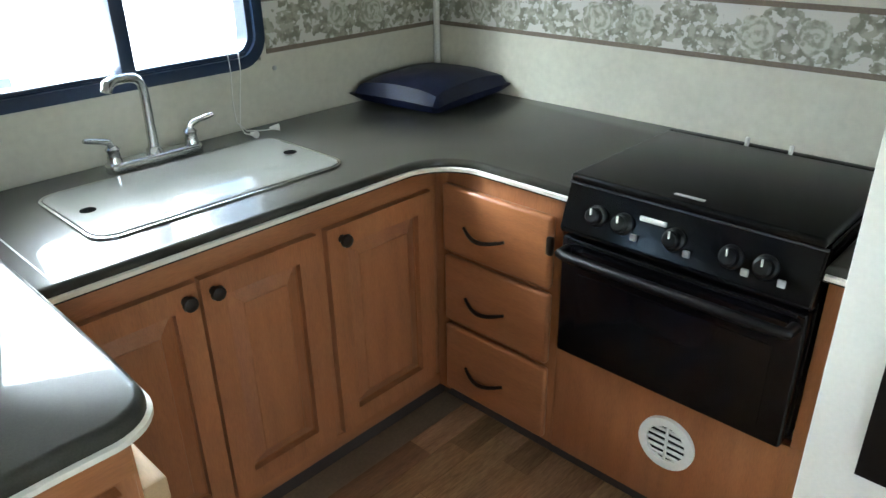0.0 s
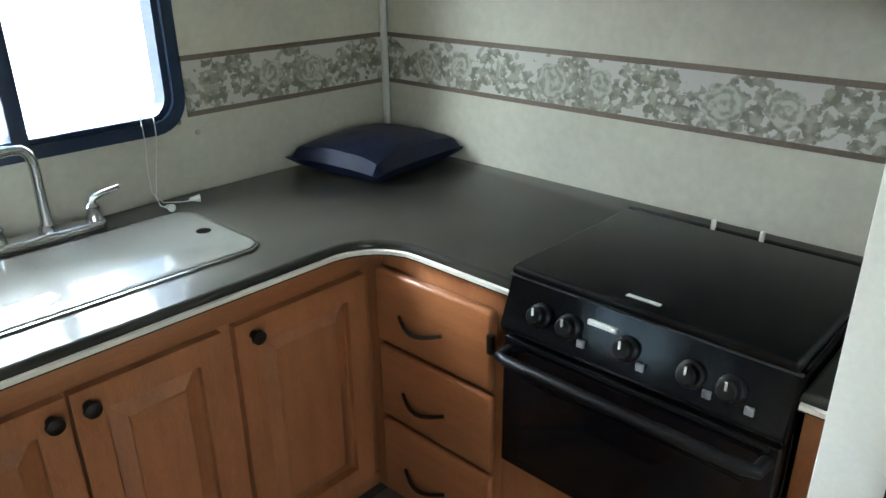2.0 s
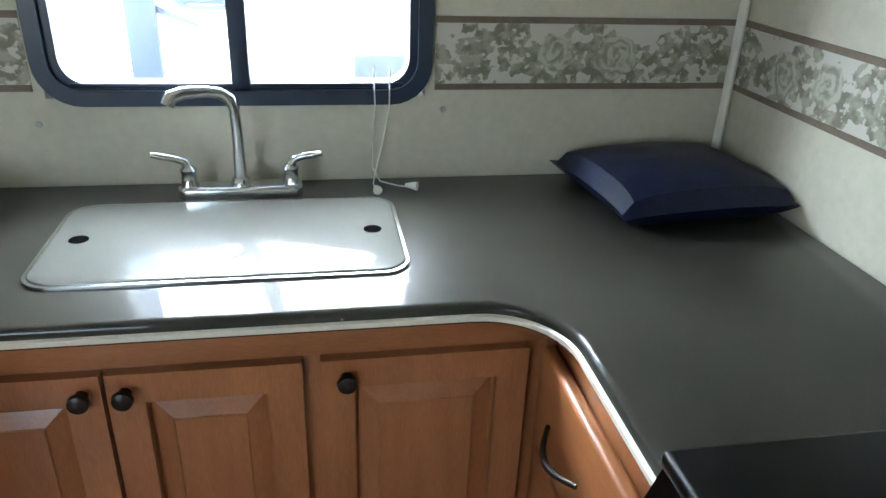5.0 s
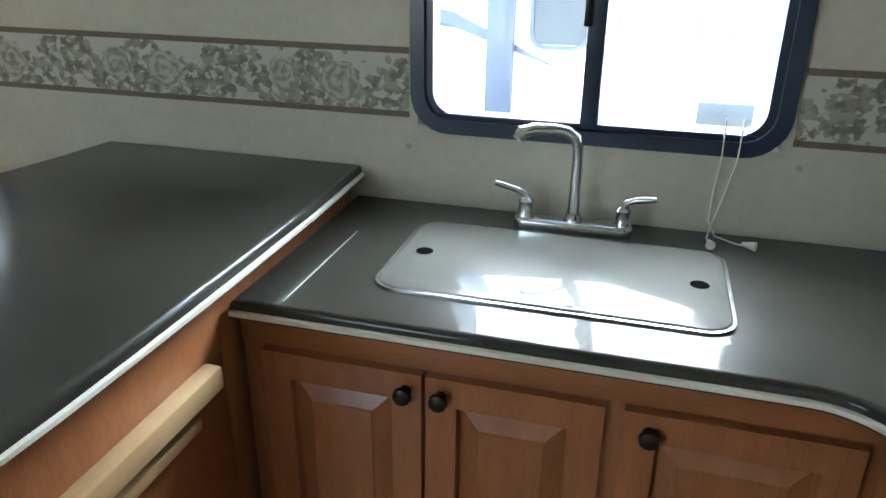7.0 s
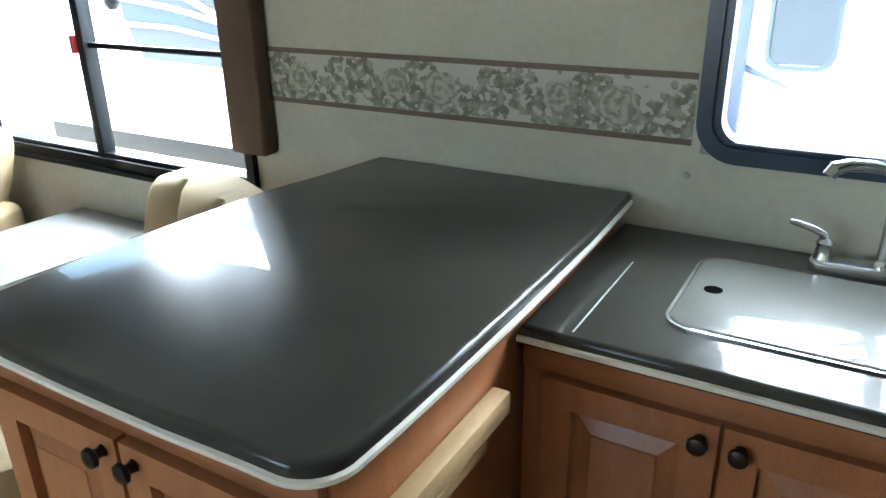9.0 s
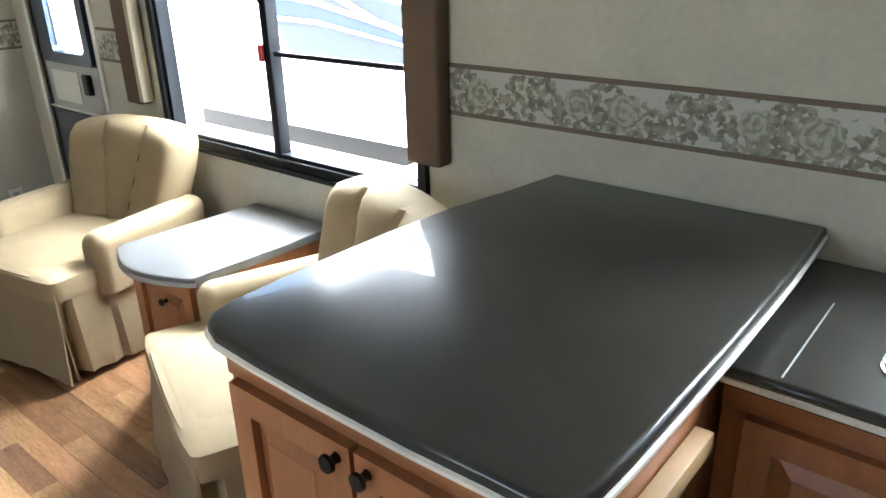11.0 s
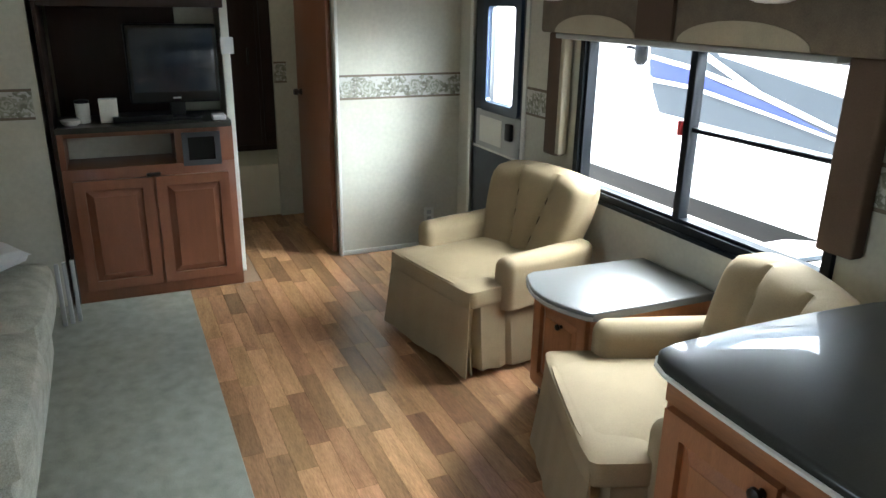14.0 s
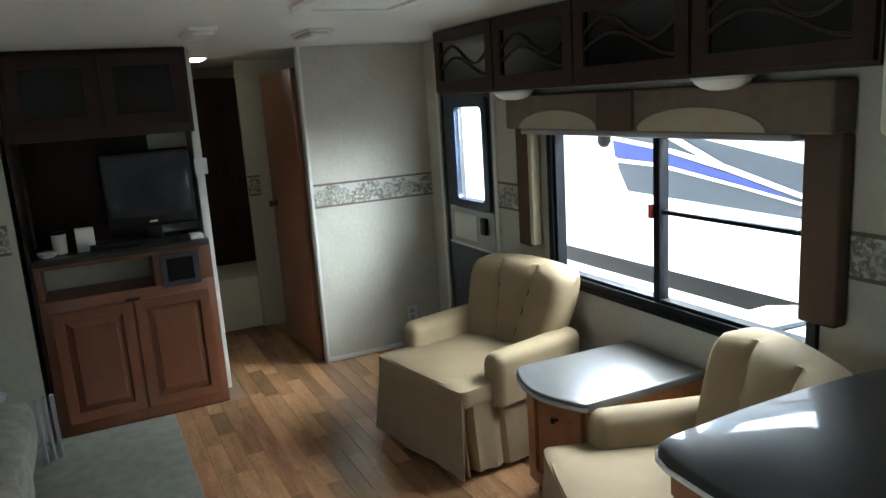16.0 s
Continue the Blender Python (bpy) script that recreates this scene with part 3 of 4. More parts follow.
outline = EDGE + [(0.872, -0.962), (0.872, -1.494), (0.415, -1.494), (0.415, -1.545), (1.006, -1.545), (1.006, -0.0015), (-0.60, -0.0015)]
worktop = thing("worktop", "dark grey speckled laminate kitchen worktop with white edge", "worktop")
part("slab", bm_prism(outline, 0.783, CT, 0.012), LAMINATE, worktop)
part("edge_strip", bm_ribbon(EDGE, 0.787, 0.799, 0.006), EDGE_WHITE, worktop, "white plastic edge strip")
part("edge_strip", bm_ribbon([(0.415, -1.496), (0.415, -1.545)], 0.787, 0.799, 0.006), EDGE_WHITE, worktop)
part("seam_line", bm_box((-0.512, -0.556, CT - 0.001), (-0.509, -0.225, CT + 0.0008)), MID_GREY, worktop, "thin pale scratch-like seam")

cover = thing("sink_cover", "dark grey laminate sink cover with two finger holes", "sink cover", 0, 0, CT)
cx0, cx1, cy0, cy1 = -0.388, 0.208, -0.460, -0.138


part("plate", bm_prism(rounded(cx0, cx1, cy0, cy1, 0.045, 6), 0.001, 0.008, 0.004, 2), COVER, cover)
rim = bm_ring(rounded(cx0 - 0.007, cx1 + 0.007, cy0 - 0.007, cy1 + 0.007, 0.05, 6), rounded(cx0 - 0.001, cx1 + 0.001, cy0 - 0.001, cy1 + 0.001, 0.045, 6), -0.0005, 0.005)
for v in rim.verts:
    v.co = Vector((v.co.x, v.co.z, v.co.y))
bmesh.ops.recalc_face_normals(rim, faces=rim.faces[:])
part("rim", rim, CHROME, cover, "thin steel sink rim")
# The plate is solid; flat black discs give the holes their darkness.
for hx in (-0.342, 0.162):
    part("finger_hole", bm_tube([(hx, -0.299, 0.006), (hx, -0.299, 0.0088)], 0.0165, 24), HOLE_DARK, cover, "black disc for the dark inside a finger hole")

tap = thing("kitchen_tap", "brushed nickel two-handle kitchen tap with a high spout", "tap", -0.085, -0.085, CT)
part("base_plate", bm_prism(rounded(-0.122, 0.122, -0.026, 0.026, 0.02, 5), 0.0, 0.024, 0.008), CHROME, tap)
for s, tipx, tipz in ((-1, -0.165, 0.092), (1, 0.163, 0.089)):
    hx = s * 0.10
    h = part("handle", bm_tube([(hx, 0, 0.022), (hx, 0, 0.034), (hx, 0, 0.048), (hx, 0, 0.056), (hx, 0, 0.064)], [0.019, 0.016, 0.014, 0.017, 0.010], 16), CHROME, tap)
    part("lever", bm_tube([(hx, 0, 0.058), (hx + s * 0.006, -0.003, 0.074), (hx + s * 0.024, -0.006, 0.081), (tipx - s * 0.012, -0.010, tipz - 0.003), (tipx, -0.012, tipz)], [0.010, 0.0085, 0.007, 0.0065, 0.005], 12), CHROME, h)
sp = [(0.0, 0, 0.022), (0.0, 0, 0.05), (0.0, -0.002, 0.10), (0.0, -0.004, 0.15), (-0.001, -0.006, 0.180), (-0.008, -0.010, 0.200), (-0.024, -0.018, 0.213), (-0.05, -0.032, 0.219), (-0.085, -0.05, 0.221), (-0.105, -0.062, 0.216), (-0.112, -0.066, 0.202)]
part("spout", bm_tube(sp, [0.016, 0.0125, 0.0115, 0.0112, 0.011, 0.011, 0.011, 0.011, 0.012, 0.0135, 0.0125], 14), CHROME, tap)
part("spout_collar", bm_tube([(0, 0, 0.02), (0, 0, 0.034), (0, 0, 0.04)], [0.021, 0.019, 0.013], 18), CHROME, tap)

for sx, sz in ((-0.472, 0.944), (0.341, 0.967)):
    single("wall_screw", bm_tube([(sx, 0.001, sz), (sx, -0.003, sz), (sx, -0.004, sz)], [0.0075, 0.0065, 0.003], 12), MID_GREY, "small grey screw head in the papered wall", "screw", group="screws under the window")

cord = thing("blind_cord", "white blind cord hanging from the kitchen window", "cord")
part("strand", bm_tube([(0.190, -0.014, 1.06), (0.192, -0.016, 0.98), (0.186, -0.016, 0.90), (0.186, -0.02, 0.845), (0.200, -0.045, 0.823), (0.235, -0.072, 0.822), (0.252, -0.082, 0.823)], 0.0016, 6), WHITE, cord)
part("strand", bm_tube([(0.224, -0.014, 1.06), (0.222, -0.016, 0.98), (0.208, -0.016, 0.90), (0.190, -0.03, 0.835), (0.184, -0.06, 0.822), (0.188, -0.088, 0.822)], 0.0016, 6), WHITE, cord)
part("tassel", bm_tube([(0.250, -0.081, 0.826), (0.262, -0.087, 0.827), (0.274, -0.093, 0.827)], [0.004, 0.007, 0.010], 10), WHITE, cord)
part("tassel", bm_tube([(0.187, -0.086, 0.826), (0.188, -0.098, 0.827), (0.189, -0.110, 0.827)], [0.004, 0.007, 0.010], 10), WHITE, cord)


def pillow_mesh():
    bm = bmesh.new()
    n, sx, sy = 16, 0.20, 0.175
    rows = {}
    for s in (1, -1):
        for i in range(n + 1):
            for j in range(n + 1):
                u, v = 2 * i / n - 1, 2 * j / n - 1
                k = max(0.0, (1 - u * u) * (1 - v * v))
                pinch = 1 - 0.09 * (1 - abs(u) ** 3) * abs(v) ** 2
                pinch2 = 1 - 0.09 * (1 - abs(v) ** 3) * abs(u) ** 2
                lump = 0.006 * noise.noise((u * 3, v * 3, s))
                z = 0.036 + (0.060 * k ** 0.30 + lump * k if s > 0 else -0.034 * k ** 0.14)
                rows[s, i, j] = rows[1, i, j] if s < 0 and k == 0 else bm.verts.new((u * sx * pinch2, v * sy * pinch, max(z, 0.001)))
    for s in (1, -1):
        for i in range(n):
            for j in range(n):
                q = [rows[s, i, j], rows[s, i + 1, j], rows[s, i + 1, j + 1], rows[s, i, j + 1]]
                bm.faces.new(q if s > 0 else q[::-1])
    bmesh.ops.recalc_face_normals(bm, faces=bm.faces[:])
    return bm


pillow = single("throw_pillow", pillow_mesh(), PILLOW, "navy blue velvet throw pillow lying on the worktop corner", "pillow")
pillow.matrix_basis = pose(0.80, -0.175, CT + 0.001, 0, 0, 6)

# ---------------------------------------------------------------- stove
stove = thing("stove", "black gas stove with closed lid and oven door", "stove", 0.43, -0.967, 0, -90)
W = 0.526
part("body", bm_box((0.002, 0.012, 0.42), (W - 0.002, 0.43, 0.84), 0.004), BLACK, stove)
lid = part("lid", bm_box((0.004, -0.022, 0.842), (W - 0.004, 0.40, 0.862), 0.008, 3), LID_BLACK, stove, "satin black stove lid")
part("badge", bm_box((0.228, 0.003, 0.862), (0.290, 0.014, 0.8635), 0.0005), MID_GREY, lid)
bar = part("hinge_bar", bm_box((0.004, 0.404, 0.842), (W - 0.004, 0.425, 0.862), 0.004), BLACK_MATT, stove)
for hx in (0.202, 0.302):
    part("hinge", bm_box((hx - 0.004, 0.398, 0.856), (hx + 0.004, 0.410, 0.880), 0.002), WHITE, bar)
# sloping control panel
pan = bmesh.new()
prof = [(-0.012, 0.840), (-0.048, 0.742), (-0.040, 0.730), (0.014, 0.730), (0.014, 0.840)]
va = [pan.verts.new((0.0, y, z)) for y, z in prof]
vb = [pan.verts.new((W, y, z)) for y, z in prof]
pan.faces.new(va)
pan.faces.new(vb[::-1])
for k in range(5):
    pan.faces.new((va[k], va[(k + 1) % 5], vb[(k + 1) % 5], vb[k]))
bmesh.ops.recalc_face_normals(pan, faces=pan.faces[:])
bmesh.ops.bevel(pan, geom=pan.edges[:], offset=0.004, segments=2, affect="EDGES")
panel = part("control_panel", pan, BLACK, stove)
nrm = Vector((0, -0.939, 0.345))
for kx in (0.083, 0.145, 0.258, 0.372, 0.436):
    c = Vector((kx, -0.032, 0.786))
    k1 = part("knob", bm_tube([c, c + nrm * 0.006, c + nrm * 0.010, c + nrm * 0.024, c + nrm * 0.027], [0.024, 0.023, 0.018, 0.0165, 0.013], 20), BLACK_MATT, panel)
    q = c + nrm * 0.028
    part("pointer", bm_box((q.x - 0.0015, q.y - 0.002, q.z + 0.002), (q.x + 0.0015, q.y + 0.002, q.z + 0.016)), WHITE, k1)
for kx in (0.176, 0.290, 0.404, 0.470):
    c = Vector((kx, -0.042, 0.769))
    part("mark", bm_box((kx - 0.007, c.y - 0.004, c.z - 0.007), (kx + 0.007, c.y + 0.002, c.z + 0.007), 0.001), GREY_MARK, panel, "small pale printed mark")
part("logo_plate", bm_box((0.178, -0.029, 0.803), (0.235, -0.0205, 0.812), 0.001), WHITE, panel, "pale printed maker's mark")
part("trim_line", bm_box((0.0, -0.018, 0.839), (W, -0.010, 0.842)), DARK_GREY, panel)
odoor = part("oven_door", bm_box((0.002, -0.038, 0.424), (W - 0.002, 0.012, 0.722), 0.008, 3), BLACK, stove, "black glass oven door")
part("oven_window", bm_box((0.05, -0.0405, 0.455), (W - 0.05, -0.037, 0.640), 0.001), BLACK, odoor)
part("oven_handle", bm_tube([(0.02, -0.036, 0.692), (0.022, -0.072, 0.694), (0.04, -0.078, 0.695), (W / 2, -0.080, 0.695), (W - 0.04, -0.078, 0.695), (W - 0.022, -0.072, 0.694), (W - 0.02, -0.036, 0.692)], 0.0115, 12), BLACK_MATT, odoor)
part("door_gap_strip", bm_box((0.02, -0.041, 0.712), (W - 0.02, -0.034, 0.718)), BLACK_MATT, odoor)

hood = thing("microwave", "black built-in microwave over the stove", "microwave", 0.68, -0.95, 1.342, -90)
part("body", bm_box((0.0, 0.0, 0.0), (0.56, 0.32, 0.30), 0.006), BLACK_MATT, hood)
part("door", bm_box((0.01, -0.02, 0.01), (0.42, 0.0, 0.29), 0.005), BLACK, hood)
part("keypad", bm_box((0.43, -0.015, 0.01), (0.55, 0.0, 0.29), 0.004), BLACK_MATT, hood)
overcab = thing("overhead_cabinet", "dark brown overhead cabinet above the microwave", "cabinet", 0.70, -0.9, 1.645, -90)
part("body", bm_box((-0.05, 0.0, 0.0), (0.66, 0.30, 0.342), 0.003), WOOD_DARK, overcab)
for k in range(2):
    knob(panel_door(overcab, -0.04 + k * 0.35, 0.30 + k * 0.35, 0.015, 0.33, 0.0, material=WOOD_DARK), 0.27 + k * 0.08, -0.02, 0.06)

fridge = thing("refrigerator", "tall refrigerator with black frame and cream door panels", "refrigerator", 0.325, -1.548, 0, -90)
part("cabinet", bm_box((0.0, 0.0, 0.0), (0.85, 0.68, TOP - 0.003), 0.004), WHITE_TRIM, fridge, "white enclosure round the refrigerator")
fr = part("frame", bm_ring(sq(0.086, 0.80, 0.515, 1.86), sq(0.128, 0.758, 0.557, 1.82), -0.022, 0.001), BLACK_MATT, fridge)
for za, zb in ((0.560, 1.33), (1.345, 1.817)):
    d = part("door", bm_box((0.130, -0.014, za), (0.756, 0.001, zb), 0.003), CREAM, fridge)
    part("handle", bm_box((0.72, -0.035, zb - 0.25), (0.74, -0.014, zb - 0.10), 0.005), BLACK_MATT, d)
part("socket", bm_box((0.14, -0.006, 0.42), (0.20, 0.001, 0.50), 0.002), CREAM, fridge)

# ---------------------------------------------------------------- peninsula
pen = thing("peninsula_cabinet", "brown maple peninsula cabinet with raised-panel doors", "cabinet")
part("body", bm_box((-1.285, -1.070, 0.085), (-0.615, -0.003, 0.856), 0.003), WOOD_UP, pen)
part("toe_kick", bm_box((-1.25, -1.02, 0.0), (-0.65, -0.003, 0.085)), KICK, pen)
part("top_rail", bm_box((-1.285, -1.077, 0.792), (-0.615, -1.070, 0.856), 0.002), WOOD_X, pen)
for dx0, dx1, kx in ((-1.268, -0.968, -0.997), (-0.958, -0.640, -0.931)):
    d = panel_door(pen, dx0, dx1, 0.425, 0.785, -1.070)
    knob(d, kx, -1.090, 0.757)
    panel_door(pen, dx0, dx1, 0.10, 0.412, -1.070)
part("side_panel", bm_box((-0.615, -1.06, 0.085), (-0.608, -0.60, 0.856), 0.001), WOOD_UP, pen)
rail = thing("support_rail", "pale bare wood rail fixed to the peninsula side", "rail")
part("bar", bm_box((-0.606, -1.05, 0.700), (-0.572, -0.655, 0.742), 0.006), PALE_WOOD, rail)
part("lower_strip", bm_box((-0.607, -1.05, 0.645), (-0.592, -0.70, 0.668), 0.003), PALE_WOOD, rail)

pen_front = [(-1.345, -1.02), (-1.334, -1.065), (-1.310, -1.088), (-1.265, -1.104), (-1.15, -1.111), (-1.00, -1.114), (-0.82, -1.114), (-0.70, -1.110)]
pen_corner = arc(-0.643, -1.046, 0.064, -88, -8, 7) + [(-0.576, -0.97), (-0.574, -0.85), (-0.573, -0.62), (-0.576, -0.30), (-0.588, -0.0015)]
pen_left = [(-1.276, -0.0015), (-1.305, -0.22), (-1.338, -0.38), (-1.352, -0.60), (-1.354, -0.80)]
pen_top = thing("breakfast_bar", "dark grey laminate peninsula top with white edge", "worktop")
part("slab", bm_prism(pen_left + pen_front + pen_corner, 0.858, 0.892, 0.012), LAMINATE, pen_top)
part("edge_strip", bm_ribbon(pen_left + pen_front + pen_corner, 0.860, 0.871, 0.006), EDGE_WHITE, pen_top, "white plastic edge strip")

# ---------------------------------------------------------------- lounge window dressing and overhead cabinets
val = thing("window_valance", "padded brown patterned fabric valance box with side legs", "valance")
part("header", bm_box((-3.455, -0.115, 1.462), (-1.64, -0.002, 1.625), 0.012, 3), VALANCE, val)
for a, b in ((-3.455, -3.335), (-1.775, -1.64)):
    part("side_leg", bm_box((a, -0.065, 0.855), (b, -0.002, 1.462), 0.012, 3), CURTAIN, val)
for c in (-3.02, -2.17):
    ring1 = [(c + 0.30 * math.cos(radians(a)), 1.466 + 0.085 * math.sin(radians(a))) for a in range(0, 181, 12)]
    bm = bmesh.new()
    fa = bm.faces.new([bm.verts.new((x, -0.1165, z)) for x, z in ring1])
    ext = bmesh.ops.extrude_face_region(bm, geom=[fa])["geom"]
    for v in [g for g in ext if isinstance(g, bmesh.types.BMVert)]:
        v.co.y = -0.121
    bmesh.ops.recalc_face_normals(bm, faces=bm.faces[:])
    part("arch", bm, VALANCE_PALE, val, "pale arched fabric inset")
part("swag", bm_prism([(-2.70, -0.135), (-2.49, -0.135), (-2.49, -0.118), (-2.70, -0.118)], 1.470, 1.62, 0.003), CURTAIN, val)
part("blind_headrail", bm_box((-3.33, -0.108, 1.438), (-1.78, -0.030, 1.461), 0.006, 3), MID_GREY, val, "pale grey roller blind headrail")
part("lining", bm_box((-3.335, -0.07, 0.87), (-3.30, -0.02, 1.462), 0.006), VALANCE_PALE, val)

over = thing("overhead_cabinets", "dark cherry overhead cabinets with scrollwork door glass", "cabinet")
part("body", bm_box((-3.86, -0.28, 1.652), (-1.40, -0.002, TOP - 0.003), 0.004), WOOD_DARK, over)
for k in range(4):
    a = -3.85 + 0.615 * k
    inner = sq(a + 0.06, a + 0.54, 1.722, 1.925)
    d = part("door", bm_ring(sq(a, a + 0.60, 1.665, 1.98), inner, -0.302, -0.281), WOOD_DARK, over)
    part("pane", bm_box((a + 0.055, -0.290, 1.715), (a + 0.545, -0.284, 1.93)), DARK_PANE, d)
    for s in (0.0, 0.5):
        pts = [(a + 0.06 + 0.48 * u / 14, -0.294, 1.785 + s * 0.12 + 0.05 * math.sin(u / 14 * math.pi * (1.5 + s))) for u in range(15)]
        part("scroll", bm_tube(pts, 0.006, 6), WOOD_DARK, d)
single("end_panel_board", bm_box((-1.375, -0.32, 1.48), (-1.31, -0.002, TOP - 0.003), 0.02, 4), CREAM, "cream end panel beside the overhead cabinets", "panel")
for lx in (-3.28, -2.00):
    lamp = thing("puck_light", "unlit white dome light under the overhead cabinets", "light", lx, -0.17, 1.652, group="lights under the cabinets")
    part("base", bm_tube([(0, 0, -0.010), (0, 0, 0.0)], 0.10, 28), WHITE, lamp)
    part("dome", bm_tube([(0, 0, -0.045), (0, 0, -0.042), (0, 0, -0.034), (0, 0, -0.022), (0, 0, -0.010)], [0.02, 0.045, 0.068, 0.084, 0.092], 28), LAMP_DOME, lamp)

# ---------------------------------------------------------------- armchairs


def backrest_mesh():
    """A leaning padded back of three channels that narrow towards the seat, with rolled sides and an arched top."""
    bm = bmesh.new()
    rows, nx, nv = [], 44, 18
    lean = math.tan(radians(17))
    for k in range(nv + 1):
        v = k / nv
        half = 0.275 + 0.065 * math.sin(min(1, v * 1.15) * math.pi / 2)
        split = 0.050 + 0.085 * v
        cap = max(0.0, (v - 0.84) / 0.16)
        thin = math.sqrt(max(0.0, 1 - cap * cap * 0.97))
        z0 = 0.40 + 0.43 * (v if v < 0.84 else 0.84 + 0.16 * math.sin(cap * math.pi / 2))
        front, rear = [], []
        for i in range(nx + 1):
            u = 2 * i / nx - 1
            x = half * u
            if abs(x) < split:
                s = x / split
            else:
                s = 2 * (abs(x) - split) / (half - split) - 1
            puff = 0.034 * max(0.0, 1 - abs(s) ** 2.6) ** 0.5
            e = max(0.0, (abs(x) - (half - 0.055)) / 0.055)
            roll = 0.055 * (1 - math.sqrt(max(0.0, 1 - e * e)))
            z = z0 - 0.035 * v * (x / half) ** 2 - (0.03 * v * e)
            wing = -0.02 * max(0.0, abs(u) - 0.5) * 2
            y = 0.535 + (z - 0.40) * lean
            front.append(bm.verts.new((x, y + 0.065 + (-0.065 - puff + roll + wing) * thin, z)))
            if 0 < i < nx:
                rear.append(bm.verts.new((x, y + 0.065 + (0.065 - roll) * thin, z)))
        rows.append(front + rear[::-1])
    n = len(rows[0])
    for a, b in zip(rows, rows[1:]):
        for k in range(n):
            bm.faces.new((a[k], a[(k + 1) % n], b[(k + 1) % n], b[k]))
    bm.faces.new(rows[0][::-1])
    top = rows[-1]
    for k in range(nx):
        lo = [top[k], top[k + 1]]
        hi = [top[(n - k - 1) % n], top[(n - k) % n]] if 0 < k < nx - 1 else ([top[n - 1]] if k == 0 else [top[nx + 1]])
        bm.faces.new(lo + hi)
    bmesh.ops.recalc_face_normals(bm, faces=bm.faces[:])
    return bm


def skirt_mesh(path, z1=0.375, z0=0.028):
    """A hanging cloth along a plan line (x, y, out x, out y, fold): it flares and its folds deepen towards the hem."""
    bm = bmesh.new()
    rows = []
    for k in range(7):
        d = k / 6
        z = z1 + (z0 - z1) * d
        row = []
        for i, (x, y, ox, oy, fold) in enumerate(path):
            w = 0.034 * d ** 1.2 + 0.0035 * d * math.sin(i * 1.7) - fold * d ** 0.8
            row.append(bm.verts.new((x + ox * w, y + oy * w, z + 0.006 * d * math.sin(i * 0.55))))
        rows.append(row)
    for a, b in zip(rows, rows[1:]):
        for i in range(len(path) - 1):
            bm.faces.new((a[i], a[i + 1], b[i + 1], b[i]))
    bmesh.ops.recalc_face_normals(bm, faces=bm.faces[:])
    bmesh.ops.solidify(bm, geom=bm.faces[:], thickness=0.007)
    return bm


def armchair(x, y, turn, label):
    """Origin on the floor below the middle of the front; it faces -y."""
    c = thing("armchair", label, "armchair", x, y, 0, turn, "swivel chairs by the window")
    part("base", bm_box((-0.24, 0.20, 0.0), (0.24, 0.62, 0.06), 0.01), BLACK_MATT, c)
    part("frame", bm_box((-0.31, 0.05, 0.10), (0.31, 0.66, 0.36), 0.01), TAN, c)
    w = 0.330
    part("front_skirt", skirt_mesh([(-w + 2 * w * k / 20, 0.0, (k / 10 - 1) * 0.9, -1.0, 0.0) for k in range(21)]), TAN, c)
    for s in (-1, 1):
        line = [(s * (w - 0.004), 0.004, s, 0.0, 0.0), (s * (w - 0.01), 0.020, s, 0.0, 0.055), (s * (w - 0.014), 0.040, s, 0.0, 0.060), (s * w, 0.060, s, 0.0, 0.0), (s * w, 0.10, s, 0.0, 0.012), (s * w, 0.15, s, 0.0, -0.006), (s * w, 0.20, s, 0.0, 0.010)]
        line += [(s * (w + 0.012), 0.22 + 0.05 * k, s, 0.0, 0.003 * (k % 2)) for k in range(10)]
        part("side_skirt", skirt_mesh(line, 0.372), TAN, c)
    part("seat", bm_cushion((-0.338, -0.012, 0.325), (0.338, 0.20, 0.424), 0.006, 8, 0.02), TAN, c)
    part("seat_pad", bm_cushion((-0.258, -0.004, 0.345), (0.258, 0.60, 0.430), 0.012, 8, 0.02), TAN, c)
    for s in (-1, 1):
        a = bm_box((s * 0.315 - 0.062, 0.165, 0.30), (s * 0.315 + 0.062, 0.70, 0.535))
        edges = [e for e in a.edges if max(v.co.z for v in e.verts) > 0.5]
        bmesh.ops.bevel(a, geom=edges, offset=0.052, segments=6, affect="EDGES", profile=0.5)
        for v in a.verts:
            v.co.z += 0.010 * (v.co.y - 0.165) / 0.5
            v.co.x += s * 0.010 * max(0, v.co.z - 0.42) / 0.1
        part("arm", a, TAN, c)
    part("backrest", backrest_mesh(), TAN, c)
    lean = math.tan(radians(17))
    for s in (-1, 1):
        pts = [(s * (0.050 + 0.085 * v), 0.535 + 0.43 * v * lean - 0.005, 0.40 + 0.43 * v - 0.005 * v) for v in (0.03, 0.2, 0.4, 0.6, 0.8)]
        part("seam", bm_tube(pts, 0.0055, 6), SEAM, c)
    sh = bm_box((-0.27, 0.62, 0.10), (0.27, 0.68, 0.60), 0.02, 3)
    for v in sh.verts:
        v.co.y += max(0, v.co.z - 0.40) * lean
    part("back_shell", sh, TAN, c)
    return c


armchair(-3.14, -0.845, 10, "tan microfibre skirted armchair turned towards the room")
armchair(-1.905, -0.895, -21, "tan microfibre skirted armchair beside the peninsula")

# ---------------------------------------------------------------- side table
table = thing("side_cabinet", "small brown cabinet table with grey bow-fronted top", "side table")
part("body", bm_box((-2.60, -0.585, 0.05), (-2.20, -0.03, 0.507), 0.004), WOOD_UP, table)
